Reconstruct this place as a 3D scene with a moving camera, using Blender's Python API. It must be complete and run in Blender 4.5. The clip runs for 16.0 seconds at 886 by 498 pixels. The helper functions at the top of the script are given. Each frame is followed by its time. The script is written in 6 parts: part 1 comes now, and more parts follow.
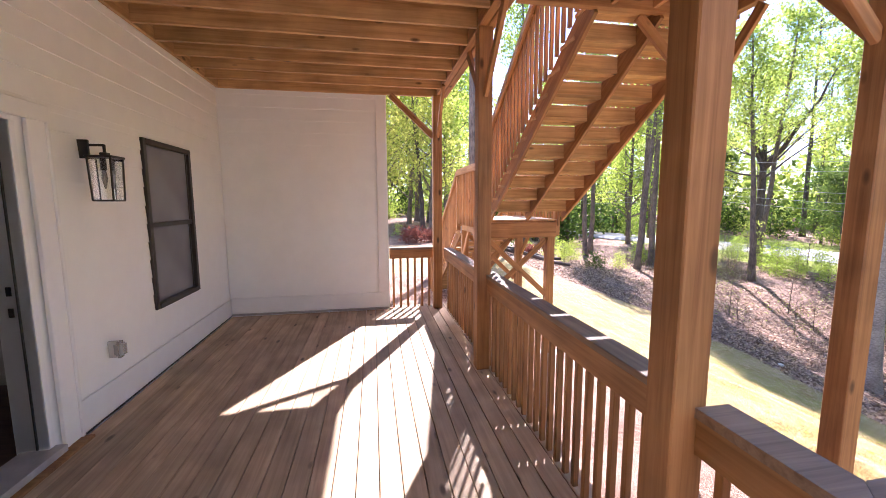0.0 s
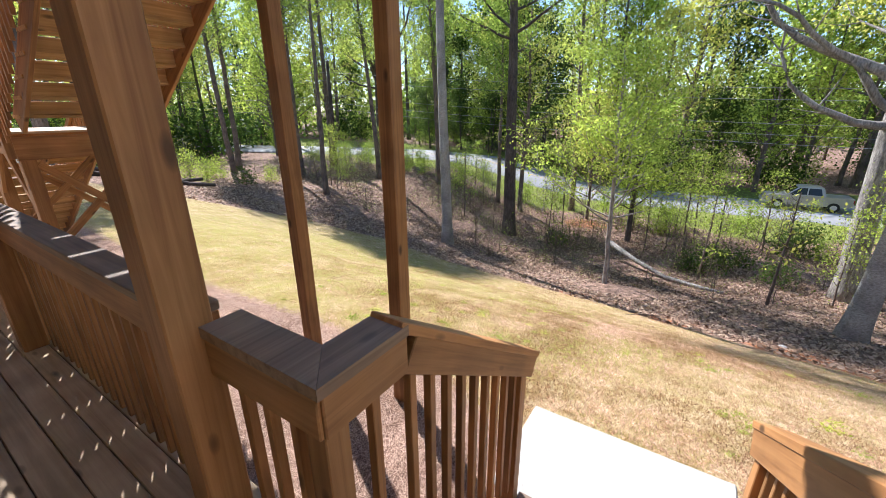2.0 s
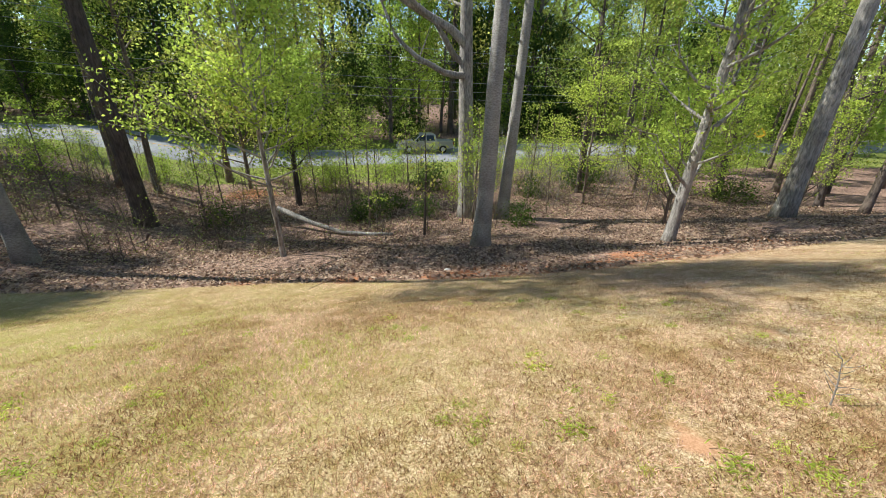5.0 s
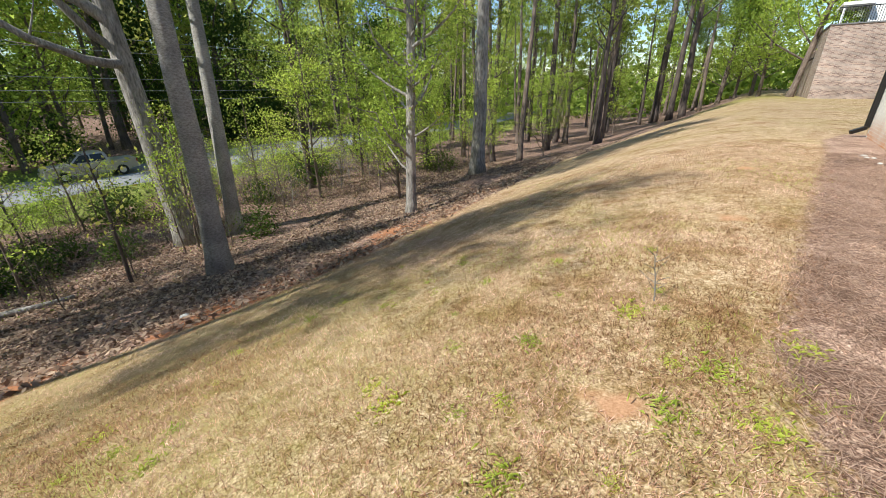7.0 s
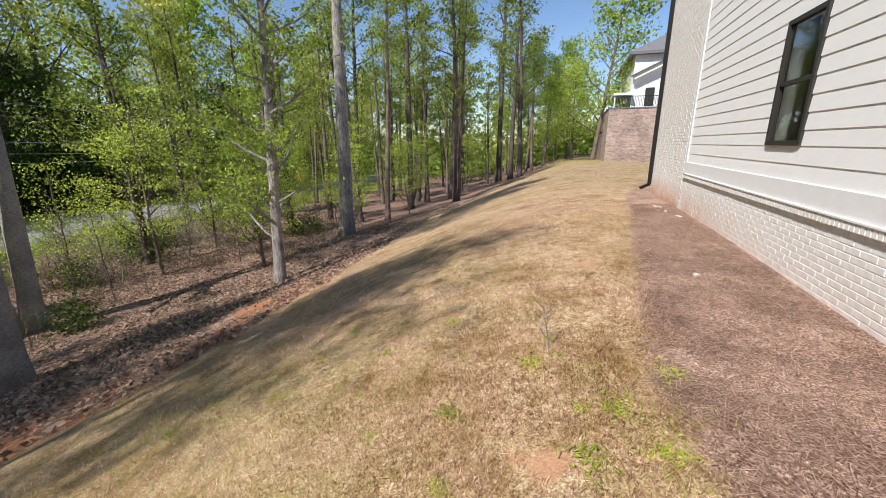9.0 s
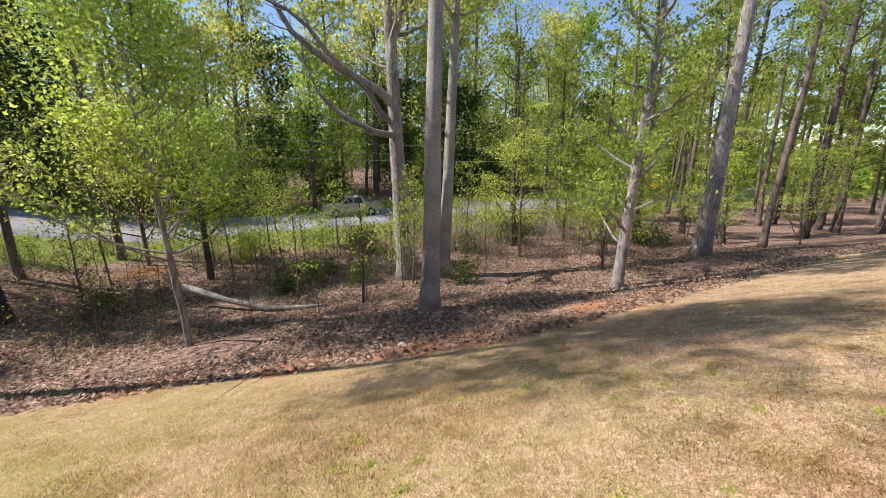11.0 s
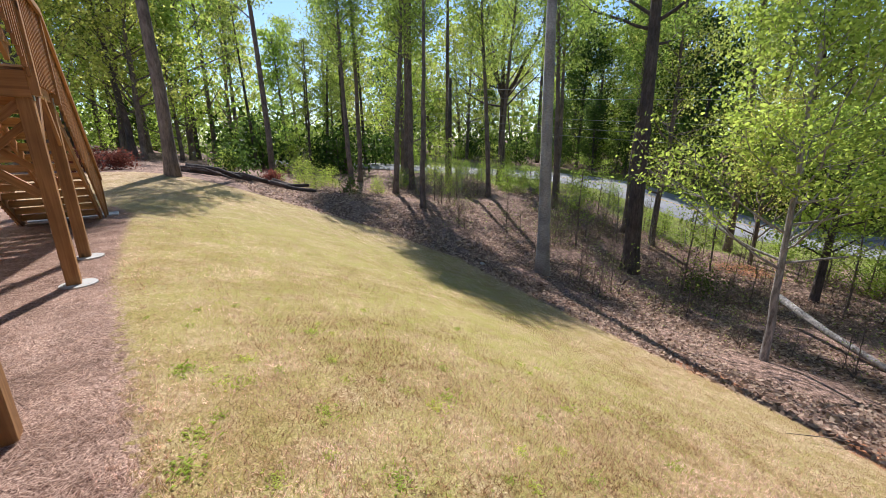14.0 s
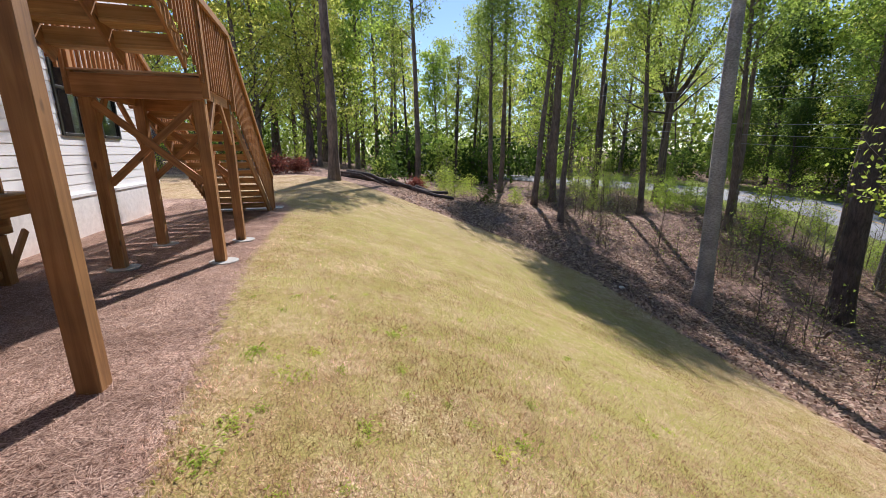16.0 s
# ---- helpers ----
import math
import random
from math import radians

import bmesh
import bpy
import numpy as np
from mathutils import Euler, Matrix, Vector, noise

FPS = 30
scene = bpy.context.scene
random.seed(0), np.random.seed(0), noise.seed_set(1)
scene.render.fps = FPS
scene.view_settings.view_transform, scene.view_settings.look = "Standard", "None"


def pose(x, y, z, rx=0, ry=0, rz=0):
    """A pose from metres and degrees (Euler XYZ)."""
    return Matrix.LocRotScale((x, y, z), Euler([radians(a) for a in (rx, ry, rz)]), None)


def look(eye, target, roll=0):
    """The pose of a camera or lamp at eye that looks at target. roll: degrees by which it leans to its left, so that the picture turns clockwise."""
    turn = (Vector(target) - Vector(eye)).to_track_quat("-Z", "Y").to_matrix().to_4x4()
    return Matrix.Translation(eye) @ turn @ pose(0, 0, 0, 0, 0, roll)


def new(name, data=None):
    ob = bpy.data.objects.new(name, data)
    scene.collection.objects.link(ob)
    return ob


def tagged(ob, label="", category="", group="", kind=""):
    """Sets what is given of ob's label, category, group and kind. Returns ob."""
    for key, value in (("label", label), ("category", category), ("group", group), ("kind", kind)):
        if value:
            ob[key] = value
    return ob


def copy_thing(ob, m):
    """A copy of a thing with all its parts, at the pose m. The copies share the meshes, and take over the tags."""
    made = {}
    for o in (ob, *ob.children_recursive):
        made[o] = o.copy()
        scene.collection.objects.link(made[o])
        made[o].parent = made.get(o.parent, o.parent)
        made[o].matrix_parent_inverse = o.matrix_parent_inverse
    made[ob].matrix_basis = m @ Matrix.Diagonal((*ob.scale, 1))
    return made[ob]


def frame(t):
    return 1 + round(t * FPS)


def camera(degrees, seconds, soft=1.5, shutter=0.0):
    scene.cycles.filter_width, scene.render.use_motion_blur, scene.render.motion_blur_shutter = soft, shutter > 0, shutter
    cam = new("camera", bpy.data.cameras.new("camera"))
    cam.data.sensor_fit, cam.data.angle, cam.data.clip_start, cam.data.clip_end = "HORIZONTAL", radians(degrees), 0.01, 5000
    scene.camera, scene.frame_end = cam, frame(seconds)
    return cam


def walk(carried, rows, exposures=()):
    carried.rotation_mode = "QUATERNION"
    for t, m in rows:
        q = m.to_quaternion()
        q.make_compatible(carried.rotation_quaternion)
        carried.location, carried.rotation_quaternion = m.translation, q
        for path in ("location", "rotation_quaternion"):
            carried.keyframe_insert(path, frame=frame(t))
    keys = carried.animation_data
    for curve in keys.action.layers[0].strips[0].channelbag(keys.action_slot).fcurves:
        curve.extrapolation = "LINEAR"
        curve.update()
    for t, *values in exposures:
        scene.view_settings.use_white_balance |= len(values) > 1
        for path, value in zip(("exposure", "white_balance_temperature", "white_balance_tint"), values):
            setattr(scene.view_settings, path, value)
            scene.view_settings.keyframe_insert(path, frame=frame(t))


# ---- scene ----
cam = camera(97.1, 16.0, soft=0.8)
PATH = [
    (0, (2.181, -0.136, 1.726), (2.529, 1.819, 1.49), -0.2),
    (0.5, (2.263, -0.199, 1.701), (2.931, 1.648, 1.324), -0.4),
    (1, (2.416, -0.266, 1.674), (3.413, 1.396, 1.18), -0.5),
    (1.5, (2.596, -0.26, 1.646), (3.914, 1.123, 1.057), -0.5),
    (2, (2.811, -0.212, 1.625), (4.395, 0.813, 0.961), -0.3),
    (2.5, (3.026, -0.231, 1.653), (4.785, 0.391, 0.934), -0.6),
    (3, (3.375, -0.258, 1.658), (5.211, -0.015, 0.902), -0.5),
    (3.5, (3.726, -0.218, 1.633), (5.567, -0.286, 0.854), -0.5),
    (3.7, (3.86, -0.196, 1.639), (5.691, -0.363, 0.853), -0.4),
    (5.8, (5.658, -0.436, 0.495), (7.357, -1.114, -0.314), -0.1),
    (6, (5.772, -0.358, 0.492), (7.416, -1.15, -0.327), -1.0),
    (6.5, (5.984, -0.534, 0.414), (7.421, -1.645, -0.422), -1.4),
    (7, (6.086, -0.626, 0.363), (7.211, -2.077, -0.431), -1.0),
    (7.5, (6.123, -0.63, 0.352), (6.894, -2.339, -0.343), -0.2),
    (8, (6.194, -0.704, 0.342), (6.655, -2.551, -0.271), 1.0),
    (8.2, (6.21, -0.701, 0.357), (6.61, -2.576, -0.211), 0.6),
    (10.3, (6.438, -0.304, 0.497), (7.827, -1.668, 0.039), -0.2),
    (10.5, (6.441, -0.268, 0.495), (7.955, -1.49, 0.029), 0.3),
    (11, (6.419, -0.201, 0.517), (8.181, -1.001, 0.014), 0.3),
    (11.5, (6.312, -0.115, 0.601), (8.214, -0.424, 0.065), 0.3),
    (12, (6.282, -0.053, 0.597), (8.192, 0.158, 0.044), 0.1),
    (12.5, (6.238, 0.006, 0.615), (8.032, 0.689, 0.053), 0.2),
    (13, (6.195, 0.033, 0.64), (7.794, 1.095, 0.081), 0.1),
    (13.5, (6.169, 0.038, 0.649), (7.551, 1.376, 0.103), -0.1),
    (14, (6.179, 0.058, 0.657), (7.353, 1.585, 0.12), -0.0),
    (14.5, (6.277, 0.1, 0.625), (7.267, 1.756, 0.098), -0.0),
    (15, (6.526, 0.246, 0.521), (7.359, 1.992, 0.012), -0.1),
    (15.5, (6.74, 0.334, 0.483), (7.43, 2.145, -0.01), -0.1),
    (16, (6.825, 0.339, 0.44), (7.386, 2.199, -0.036), 0.0),
]
walk(cam, [(t, look(eye, target, roll)) for t, eye, target, roll in PATH], [(0, 2.32, 5750, 29), (1.0, 1.76, 5750, 23), (1.75, 1.36, 5750, 15), (2.5, 1.06, 5850, 12), (3.5, 0.8, 6000, 5), (6.5, 0.7, 6100, 4), (8.0, 0.4, 6100, 9), (11.0, 0.72, 6250, 17), (12.5, 0.92, 6050, 17), (14.0, 0.72, 5850, 15), (16, 0.6, 5900, 18)])

# ---- sky and sun ----
SUN_AZ, SUN_EL = math.atan2(0.447, 0.894), radians(45)     # azimuth from +y towards +x
world = bpy.data.worlds.new("sky")
scene.world = world
world.use_nodes = True
wn = world.node_tree.nodes
sky = wn.new("ShaderNodeTexSky")
sky.sky_type = 'NISHITA'
sky.sun_disc = False
sky.sun_elevation = SUN_EL
sky.sun_rotation = SUN_AZ
sky.air_density, sky.dust_density, sky.ozone_density = 1.0, 0.1, 3.0
world.node_tree.links.new(sky.outputs[0], wn["Background"].inputs[0])
wn["Background"].inputs[1].default_value = 0.1
sun = new("sun", bpy.data.lights.new("sun", 'SUN'))
sun.data.energy = 4.6
sun.data.angle = radians(0.6)
sun.data.color = (1.0, 0.94, 0.84)
sun.matrix_world = look((0, 0, 30), (-0.447 * math.cos(SUN_EL), -0.894 * math.cos(SUN_EL), 30 - math.sin(SUN_EL)))

# ---- materials ----
def material(name):
    m = bpy.data.materials.new(name)
    m.use_nodes = True
    return m, m.node_tree.nodes, m.node_tree.links, m.node_tree.nodes["Principled BSDF"]


def node(ns, kind, **values):
    n = ns.new(kind)
    for k, v in values.items():
        n.inputs[k.replace("_", " ")].default_value = v
    return n


def ramp(ns, stops):
    n = ns.new("ShaderNodeValToRGB")
    while len(n.color_ramp.elements) < len(stops):
        n.color_ramp.elements.new(0.5)
    for e, (p, c) in zip(n.color_ramp.elements, stops):
        e.position, e.color = p, (*c, 1)
    return n


def mixer(ns, ls, fac, a, b, mode='MIX'):
    n = ns.new("ShaderNodeMix")
    n.data_type, n.blend_type = 'RGBA', mode
    for sock, v in ((n.inputs[0], fac), (n.inputs[6], a), (n.inputs[7], b)):
        if isinstance(v, bpy.types.NodeSocket):
            ls.new(v, sock)
        elif isinstance(v, tuple):
            sock.default_value = (*v, 1)
        else:
            sock.default_value = v
    return n.outputs[2]


def bump(ns, ls, height_socket, b, strength=0.3, distance=0.01):
    n = ns.new("ShaderNodeBump")
    n.inputs["Strength"].default_value, n.inputs["Distance"].default_value = strength, distance
    ls.new(height_socket, n.inputs["Height"])
    ls.new(n.outputs[0], b.inputs["Normal"])


def wood(name, dark, mid, light, rough=0.6, knots=True):
    """Timber whose grain runs along the local x axis."""
    m, ns, ls, b = material(name)
    tc, oi = ns.new("ShaderNodeTexCoord"), ns.new("ShaderNodeObjectInfo")
    off = ns.new("ShaderNodeVectorMath")
    off.operation = 'MULTIPLY_ADD'
    comb = ns.new("ShaderNodeCombineXYZ")
    for i in range(3):
        ls.new(oi.outputs["Random"], comb.inputs[i])
    ls.new(comb.outputs[0], off.inputs[0])
    off.inputs[1].default_value = (37, 53, 71)
    ls.new(tc.outputs["Object"], off.inputs[2])
    mp = ns.new("ShaderNodeMapping")
    mp.inputs["Scale"].default_value = (1.1, 26, 26)
    ls.new(off.outputs[0], mp.inputs[0])
    n1 = node(ns, "ShaderNodeTexNoise", Scale=1.0, Detail=5.0, Roughness=0.6, Distortion=0.6)
    ls.new(mp.outputs[0], n1.inputs["Vector"])
    r1 = ramp(ns, [(0.3, dark), (0.52, mid), (0.75, light)])
    ls.new(n1.outputs[0], r1.inputs[0])
    n2 = node(ns, "ShaderNodeTexNoise", Scale=2.6, Detail=3.0)
    ls.new(off.outputs[0], n2.inputs["Vector"])
    r2 = ramp(ns, [(0.3, (0.72, 0.7, 0.68)), (0.7, (1.12, 1.1, 1.08))])
    ls.new(n2.outputs[0], r2.inputs[0])
    col = mixer(ns, ls, 1.0, r1.outputs[0], r2.outputs[0], 'MULTIPLY')
    r3 = ramp(ns, [(0.0, (0.82, 0.82, 0.82)), (1.0, (1.15, 1.12, 1.1))])
    ls.new(oi.outputs["Random"], r3.inputs[0])
    col = mixer(ns, ls, 1.0, col, r3.outputs[0], 'MULTIPLY')
    if knots:
        mk = ns.new("ShaderNodeMapping")
        mk.inputs["Scale"].default_value = (2.2, 5.5, 5.5)
        ls.new(off.outputs[0], mk.inputs[0])
        v = node(ns, "ShaderNodeTexVoronoi", Scale=1.0)
        ls.new(mk.outputs[0], v.inputs["Vector"])
        rk = ramp(ns, [(0.06, (1, 1, 1)), (0.11, (0.45, 0.45, 0.45)), (0.14, (0, 0, 0))])
        ls.new(v.outputs["Distance"], rk.inputs[0])
        col = mixer(ns, ls, rk.outputs[0], col, tuple(c * 0.35 for c in dark))
    ls.new(col, b.inputs["Base Color"])
    b.inputs["Roughness"].default_value = rough
    bump(ns, ls, n1.outputs[0], b, 0.25, 0.004)
    return m


def plain(name, color, rough=0.5, metal=0.0, vary=0.08, scale=6.0, relief=0.05):
    """Paint, metal or stone with a slight mottle."""
    m, ns, ls, b = material(name)
    tc = ns.new("ShaderNodeTexCoord")
    n1 = node(ns, "ShaderNodeTexNoise", Scale=scale, Detail=6.0, Roughness=0.65)
    ls.new(tc.outputs["Object"], n1.inputs["Vector"])
    r = ramp(ns, [(0.3, tuple(c * (1 - vary) for c in color)), (0.7, tuple(min(1, c * (1 + vary)) for c in color))])
    ls.new(n1.outputs[0], r.inputs[0])
    ls.new(r.outputs[0], b.inputs["Base Color"])
    b.inputs["Roughness"].default_value, b.inputs["Metallic"].default_value = rough, metal
    if relief:
        n2 = node(ns, "ShaderNodeTexNoise", Scale=scale * 14, Detail=3.0)
        ls.new(tc.outputs["Object"], n2.inputs["Vector"])
        bump(ns, ls, n2.outputs[0], b, relief, 0.004)
    return m


CEDAR = wood("stained_pine", (0.25, 0.112, 0.037), (0.375, 0.185, 0.065), (0.48, 0.255, 0.10))
JOIST = wood("raw_pine", (0.36, 0.205, 0.08), (0.52, 0.32, 0.135), (0.64, 0.42, 0.19))
DECK = wood("deck_pine", (0.34, 0.24, 0.145), (0.46, 0.335, 0.21), (0.55, 0.41, 0.265), 0.65)
CAPWOOD = wood("weathered_cap", (0.17, 0.11, 0.075), (0.27, 0.19, 0.13), (0.36, 0.26, 0.18), 0.6)
WHITE = plain("white_paint", (0.86, 0.85, 0.83), 0.55, vary=0.03, scale=3.0)
TRIMW = plain("white_trim", (0.82, 0.81, 0.80), 0.45, vary=0.03, scale=5.0)
BLACK = plain("black_metal", (0.02, 0.019, 0.018), 0.4, 0.4)
FRAME = plain("dark_window_frame", (0.03, 0.027, 0.024), 0.45)
CONCRETE = plain("pale_concrete", (0.40, 0.39, 0.355), 0.85, vary=0.12, scale=4.0, relief=0.25)
STEEL = plain("galvanised_steel", (0.55, 0.56, 0.57), 0.35, 0.9)
GREY = plain("grey_sill", (0.42, 0.41, 0.40), 0.4, 0.3, vary=0.2)
DARKROOM = plain("room_paint", (0.45, 0.43, 0.40), 0.7)
ROOMFLOOR = wood("room_floor", (0.06, 0.03, 0.02), (0.11, 0.055, 0.035), (0.16, 0.085, 0.05), 0.4, False)
def stained_brick():
    """White-painted brick with red clay splashed up from the ground."""
    m = plain("whitewashed_brick", (0.78, 0.75, 0.71), 0.8, vary=0.12, scale=9.0, relief=0.4)
    ns, ls = m.node_tree.nodes, m.node_tree.links
    b = ns["Principled BSDF"]
    old = b.inputs["Base Color"].links[0].from_socket
    geo = ns.new("ShaderNodeNewGeometry")
    sep = ns.new("ShaderNodeSeparateXYZ")
    ls.new(geo.outputs["Position"], sep.inputs[0])
    n = node(ns, "ShaderNodeTexNoise", Scale=2.5, Detail=5.0)
    ls.new(geo.outputs["Position"], n.inputs["Vector"])
    lo = ns.new("ShaderNodeMapRange")
    lo.inputs["From Min"].default_value, lo.inputs["From Max"].default_value = -0.45, -1.05
    ls.new(sep.outputs["Z"], lo.inputs["Value"])
    fy = ns.new("ShaderNodeMapRange")
    fy.inputs["From Min"].default_value, fy.inputs["From Max"].default_value, fy.inputs["To Min"].default_value = -6.0, -11.0, 0.25
    ls.new(sep.outputs["Y"], fy.inputs["Value"])
    k = ns.new("ShaderNodeMath")
    k.operation = 'MULTIPLY'
    ls.new(lo.outputs[0], k.inputs[0])
    ls.new(n.outputs[0], k.inputs[1])
    k2 = ns.new("ShaderNodeMath")
    k2.operation = 'MULTIPLY'
    ls.new(k.outputs[0], k2.inputs[0])
    ls.new(fy.outputs[0], k2.inputs[1])
    k3 = ns.new("ShaderNodeMath")
    k3.operation, k3.use_clamp = 'MULTIPLY', True
    ls.new(k2.outputs[0], k3.inputs[0])
    k3.inputs[1].default_value = 1.7
    ls.new(mixer(ns, ls, k3.outputs[0], old, (0.55, 0.26, 0.12)), b.inputs["Base Color"])
    return m


BRICKW = stained_brick()
MORTAR = plain("mortar", (0.74, 0.71, 0.67), 0.9, vary=0.1, scale=12.0, relief=0.4)
ASPHALT = plain("asphalt", (0.30, 0.30, 0.31), 0.8, vary=0.15, scale=1.0, relief=0.3)
YELLOW = plain("yellow_sign_paint", (0.75, 0.42, 0.02), 0.4)
ROCK = plain("pale_stone", (0.55, 0.52, 0.48), 0.8, vary=0.2, scale=20.0, relief=0.4)
SHINGLE = plain("grey_shingle", (0.16, 0.16, 0.165), 0.9, vary=0.25, scale=8.0, relief=0.4)
CLEAR = plain("clear_plastic", (0.75, 0.76, 0.77), 0.15, vary=0.02)
CLEAR.node_tree.nodes["Principled BSDF"].inputs["Transmission Weight"].default_value = 0.7
WIRE = plain("overhead_wire", (0.3, 0.31, 0.33), 0.8, 0.0)


def glass_material():
    m, ns, ls, b = material("window_glass")
    b.inputs["Base Color"].default_value = (0.9, 0.93, 0.93, 1)
    b.inputs["Roughness"].default_value = 0.02
    b.inputs["Transmission Weight"].default_value = 1.0
    b.inputs["IOR"].default_value = 1.5
    return m


GLASS = glass_material()


def screen_material():
    m, ns, ls, b = material("screen_with_reflection")
    tc = ns.new("ShaderNodeTexCoord")
    n1 = node(ns, "ShaderNodeTexNoise", Scale=1.5, Detail=2.0)
    ls.new(tc.outputs["Object"], n1.inputs["Vector"])
    # Screen grey is raised, with the pane's reflection put into the colour.
    r = ramp(ns, [(0.3, (0.15, 0.15, 0.17)), (0.7, (0.21, 0.21, 0.235))])
    ls.new(n1.outputs[0], r.inputs[0])
    ls.new(r.outputs[0], b.inputs["Base Color"])
    b.inputs["Roughness"].default_value = 0.25
    return m


SCREEN = screen_material()


def bark(name, dark, light, stretch=0.25):
    m, ns, ls, b = material(name)
    tc, oi = ns.new("ShaderNodeTexCoord"), ns.new("ShaderNodeObjectInfo")
    mp = ns.new("ShaderNodeMapping")
    mp.inputs["Scale"].default_value = (1, 1, stretch)
    ls.new(tc.outputs["Object"], mp.inputs[0])
    n1 = node(ns, "ShaderNodeTexNoise", Scale=14.0, Detail=5.0, Roughness=0.7)
    ls.new(mp.outputs[0], n1.inputs["Vector"])
    n2 = node(ns, "ShaderNodeTexNoise", Scale=1.1, Detail=3.0)
    ls.new(tc.outputs["Object"], n2.inputs["Vector"])
    r1 = ramp(ns, [(0.32, dark), (0.68, light)])
    ls.new(n1.outputs[0], r1.inputs[0])
    r2 = ramp(ns, [(0.35, (0.7, 0.7, 0.7)), (0.7, (1.25, 1.25, 1.22))])
    ls.new(n2.outputs[0], r2.inputs[0])
    col = mixer(ns, ls, 1.0, r1.outputs[0], r2.outputs[0], 'MULTIPLY')
    ls.new(col, b.inputs["Base Color"])
    b.inputs["Roughness"].default_value = 0.9
    bump(ns, ls, n1.outputs[0], b, 1.0, 0.06)
    return m


BARK_GREY = bark("grey_bark", (0.13, 0.115, 0.105), (0.50, 0.455, 0.42))
BARK_DARK = bark("dark_bark", (0.055, 0.04, 0.033), (0.15, 0.115, 0.10))
BARK_SMOOTH = bark("smooth_grey_bark", (0.22, 0.195, 0.18), (0.56, 0.52, 0.485), 2.2)
BARK_PINE = bark("pine_bark", (0.10, 0.07, 0.055), (0.26, 0.20, 0.165))


def leaf(name, a, c):
    """Thin leaves that let light through, each its own shade."""
    m, ns, ls, b = material(name)
    geo = ns.new("ShaderNodeNewGeometry")
    r = ramp(ns, [(0.0, a), (1.0, c)])
    ls.new(geo.outputs["Random Per Island"], r.inputs[0])
    oi = ns.new("ShaderNodeObjectInfo")
    r2 = ramp(ns, [(0.0, (0.75, 0.8, 0.7)), (1.0, (1.2, 1.12, 1.1))])
    ls.new(oi.outputs["Random"], r2.inputs[0])
    col = mixer(ns, ls, 1.0, r.outputs[0], r2.outputs[0], 'MULTIPLY')
    ls.new(col, b.inputs["Base Color"])
    b.inputs["Roughness"].default_value = 0.6
    b.inputs["Specular IOR Level"].default_value = 0.2
    tr = ns.new("ShaderNodeBsdfTranslucent")
    ls.new(col, tr.inputs[0])
    mx = ns.new("ShaderNodeMixShader")
    mx.inputs[0].default_value = 0.58
    ls.new(b.outputs[0], mx.inputs[1])
    ls.new(tr.outputs[0], mx.inputs[2])
    ls.new(mx.outputs[0], ns["Material Output"].inputs[0])
    return m


LEAF_BRIGHT = leaf("spring_leaf", (0.235, 0.335, 0.045), (0.69, 0.81, 0.16))
LEAF_YELLOW = leaf("yellow_green_leaf", (0.34, 0.38, 0.065), (0.80, 0.79, 0.20))
LEAF_MID = leaf("mid_green_leaf", (0.165, 0.25, 0.04), (0.54, 0.655, 0.145))
# Darker copy of LEAF_MID: the shade inside the woods is in its colour.
LEAF_SHADED = leaf("shaded_woodland_leaf", (0.085, 0.13, 0.022), (0.44, 0.51, 0.10))
LEAF_DARK = leaf("dark_leaf", (0.055, 0.10, 0.022), (0.14, 0.21, 0.045))
LEAF_RED = leaf("red_leaf", (0.12, 0.037, 0.03), (0.23, 0.08, 0.06))
GRASS_GREEN = leaf("green_grass", (0.42, 0.52, 0.07), (0.70, 0.78, 0.20))


def lawn_blade_material():
    """Dry blades in straw, brown and olive patches."""
    m = leaf("dry_grass", (0.22, 0.122, 0.068), (0.97, 0.78, 0.64))
    ns, ls = m.node_tree.nodes, m.node_tree.links
    b = ns["Principled BSDF"]
    old = b.inputs["Base Color"].links[0].from_socket
    pos = ns.new("ShaderNodeNewGeometry").outputs["Position"]
    n1 = node(ns, "ShaderNodeTexNoise", Scale=1.1, Detail=5.0, Roughness=0.65)
    n2 = node(ns, "ShaderNodeTexNoise", Scale=0.4, Detail=4.0)
    n3 = node(ns, "ShaderNodeTexNoise", Scale=22.0, Detail=4.0, Roughness=0.7)
    for n in (n1, n2, n3):
        ls.new(pos, n.inputs["Vector"])
    r1 = ramp(ns, [(0.40, (0.60, 0.48, 0.36)), (0.5, (0.97, 0.90, 0.86)), (0.59, (1.25, 1.22, 1.34))])
    ls.new(n1.outputs[0], r1.inputs[0])
    r3 = ramp(ns, [(0.38, (0.55, 0.48, 0.41)), (0.58, (1.3, 1.3, 1.34))])
    ls.new(n3.outputs[0], r3.inputs[0])
    col = mixer(ns, ls, 1.0, old, r1.outputs[0], 'MULTIPLY')
    col = mixer(ns, ls, 1.0, col, r3.outputs[0], 'MULTIPLY')
    r2 = ramp(ns, [(0.56, (1, 1, 1)), (0.72, (0.87, 0.9, 0.72))])
    ls.new(n2.outputs[0], r2.inputs[0])
    col = mixer(ns, ls, 1.0, col, r2.outputs[0], 'MULTIPLY')
    ls.new(col, b.inputs["Base Color"])
    for n in ns:
        if n.type == 'BSDF_TRANSLUCENT':
            ls.new(col, n.inputs[0])
    return m


GRASS_DRY = lawn_blade_material()
NEEDLE = leaf("pine_straw", (0.16, 0.09, 0.062), (0.80, 0.63, 0.53))
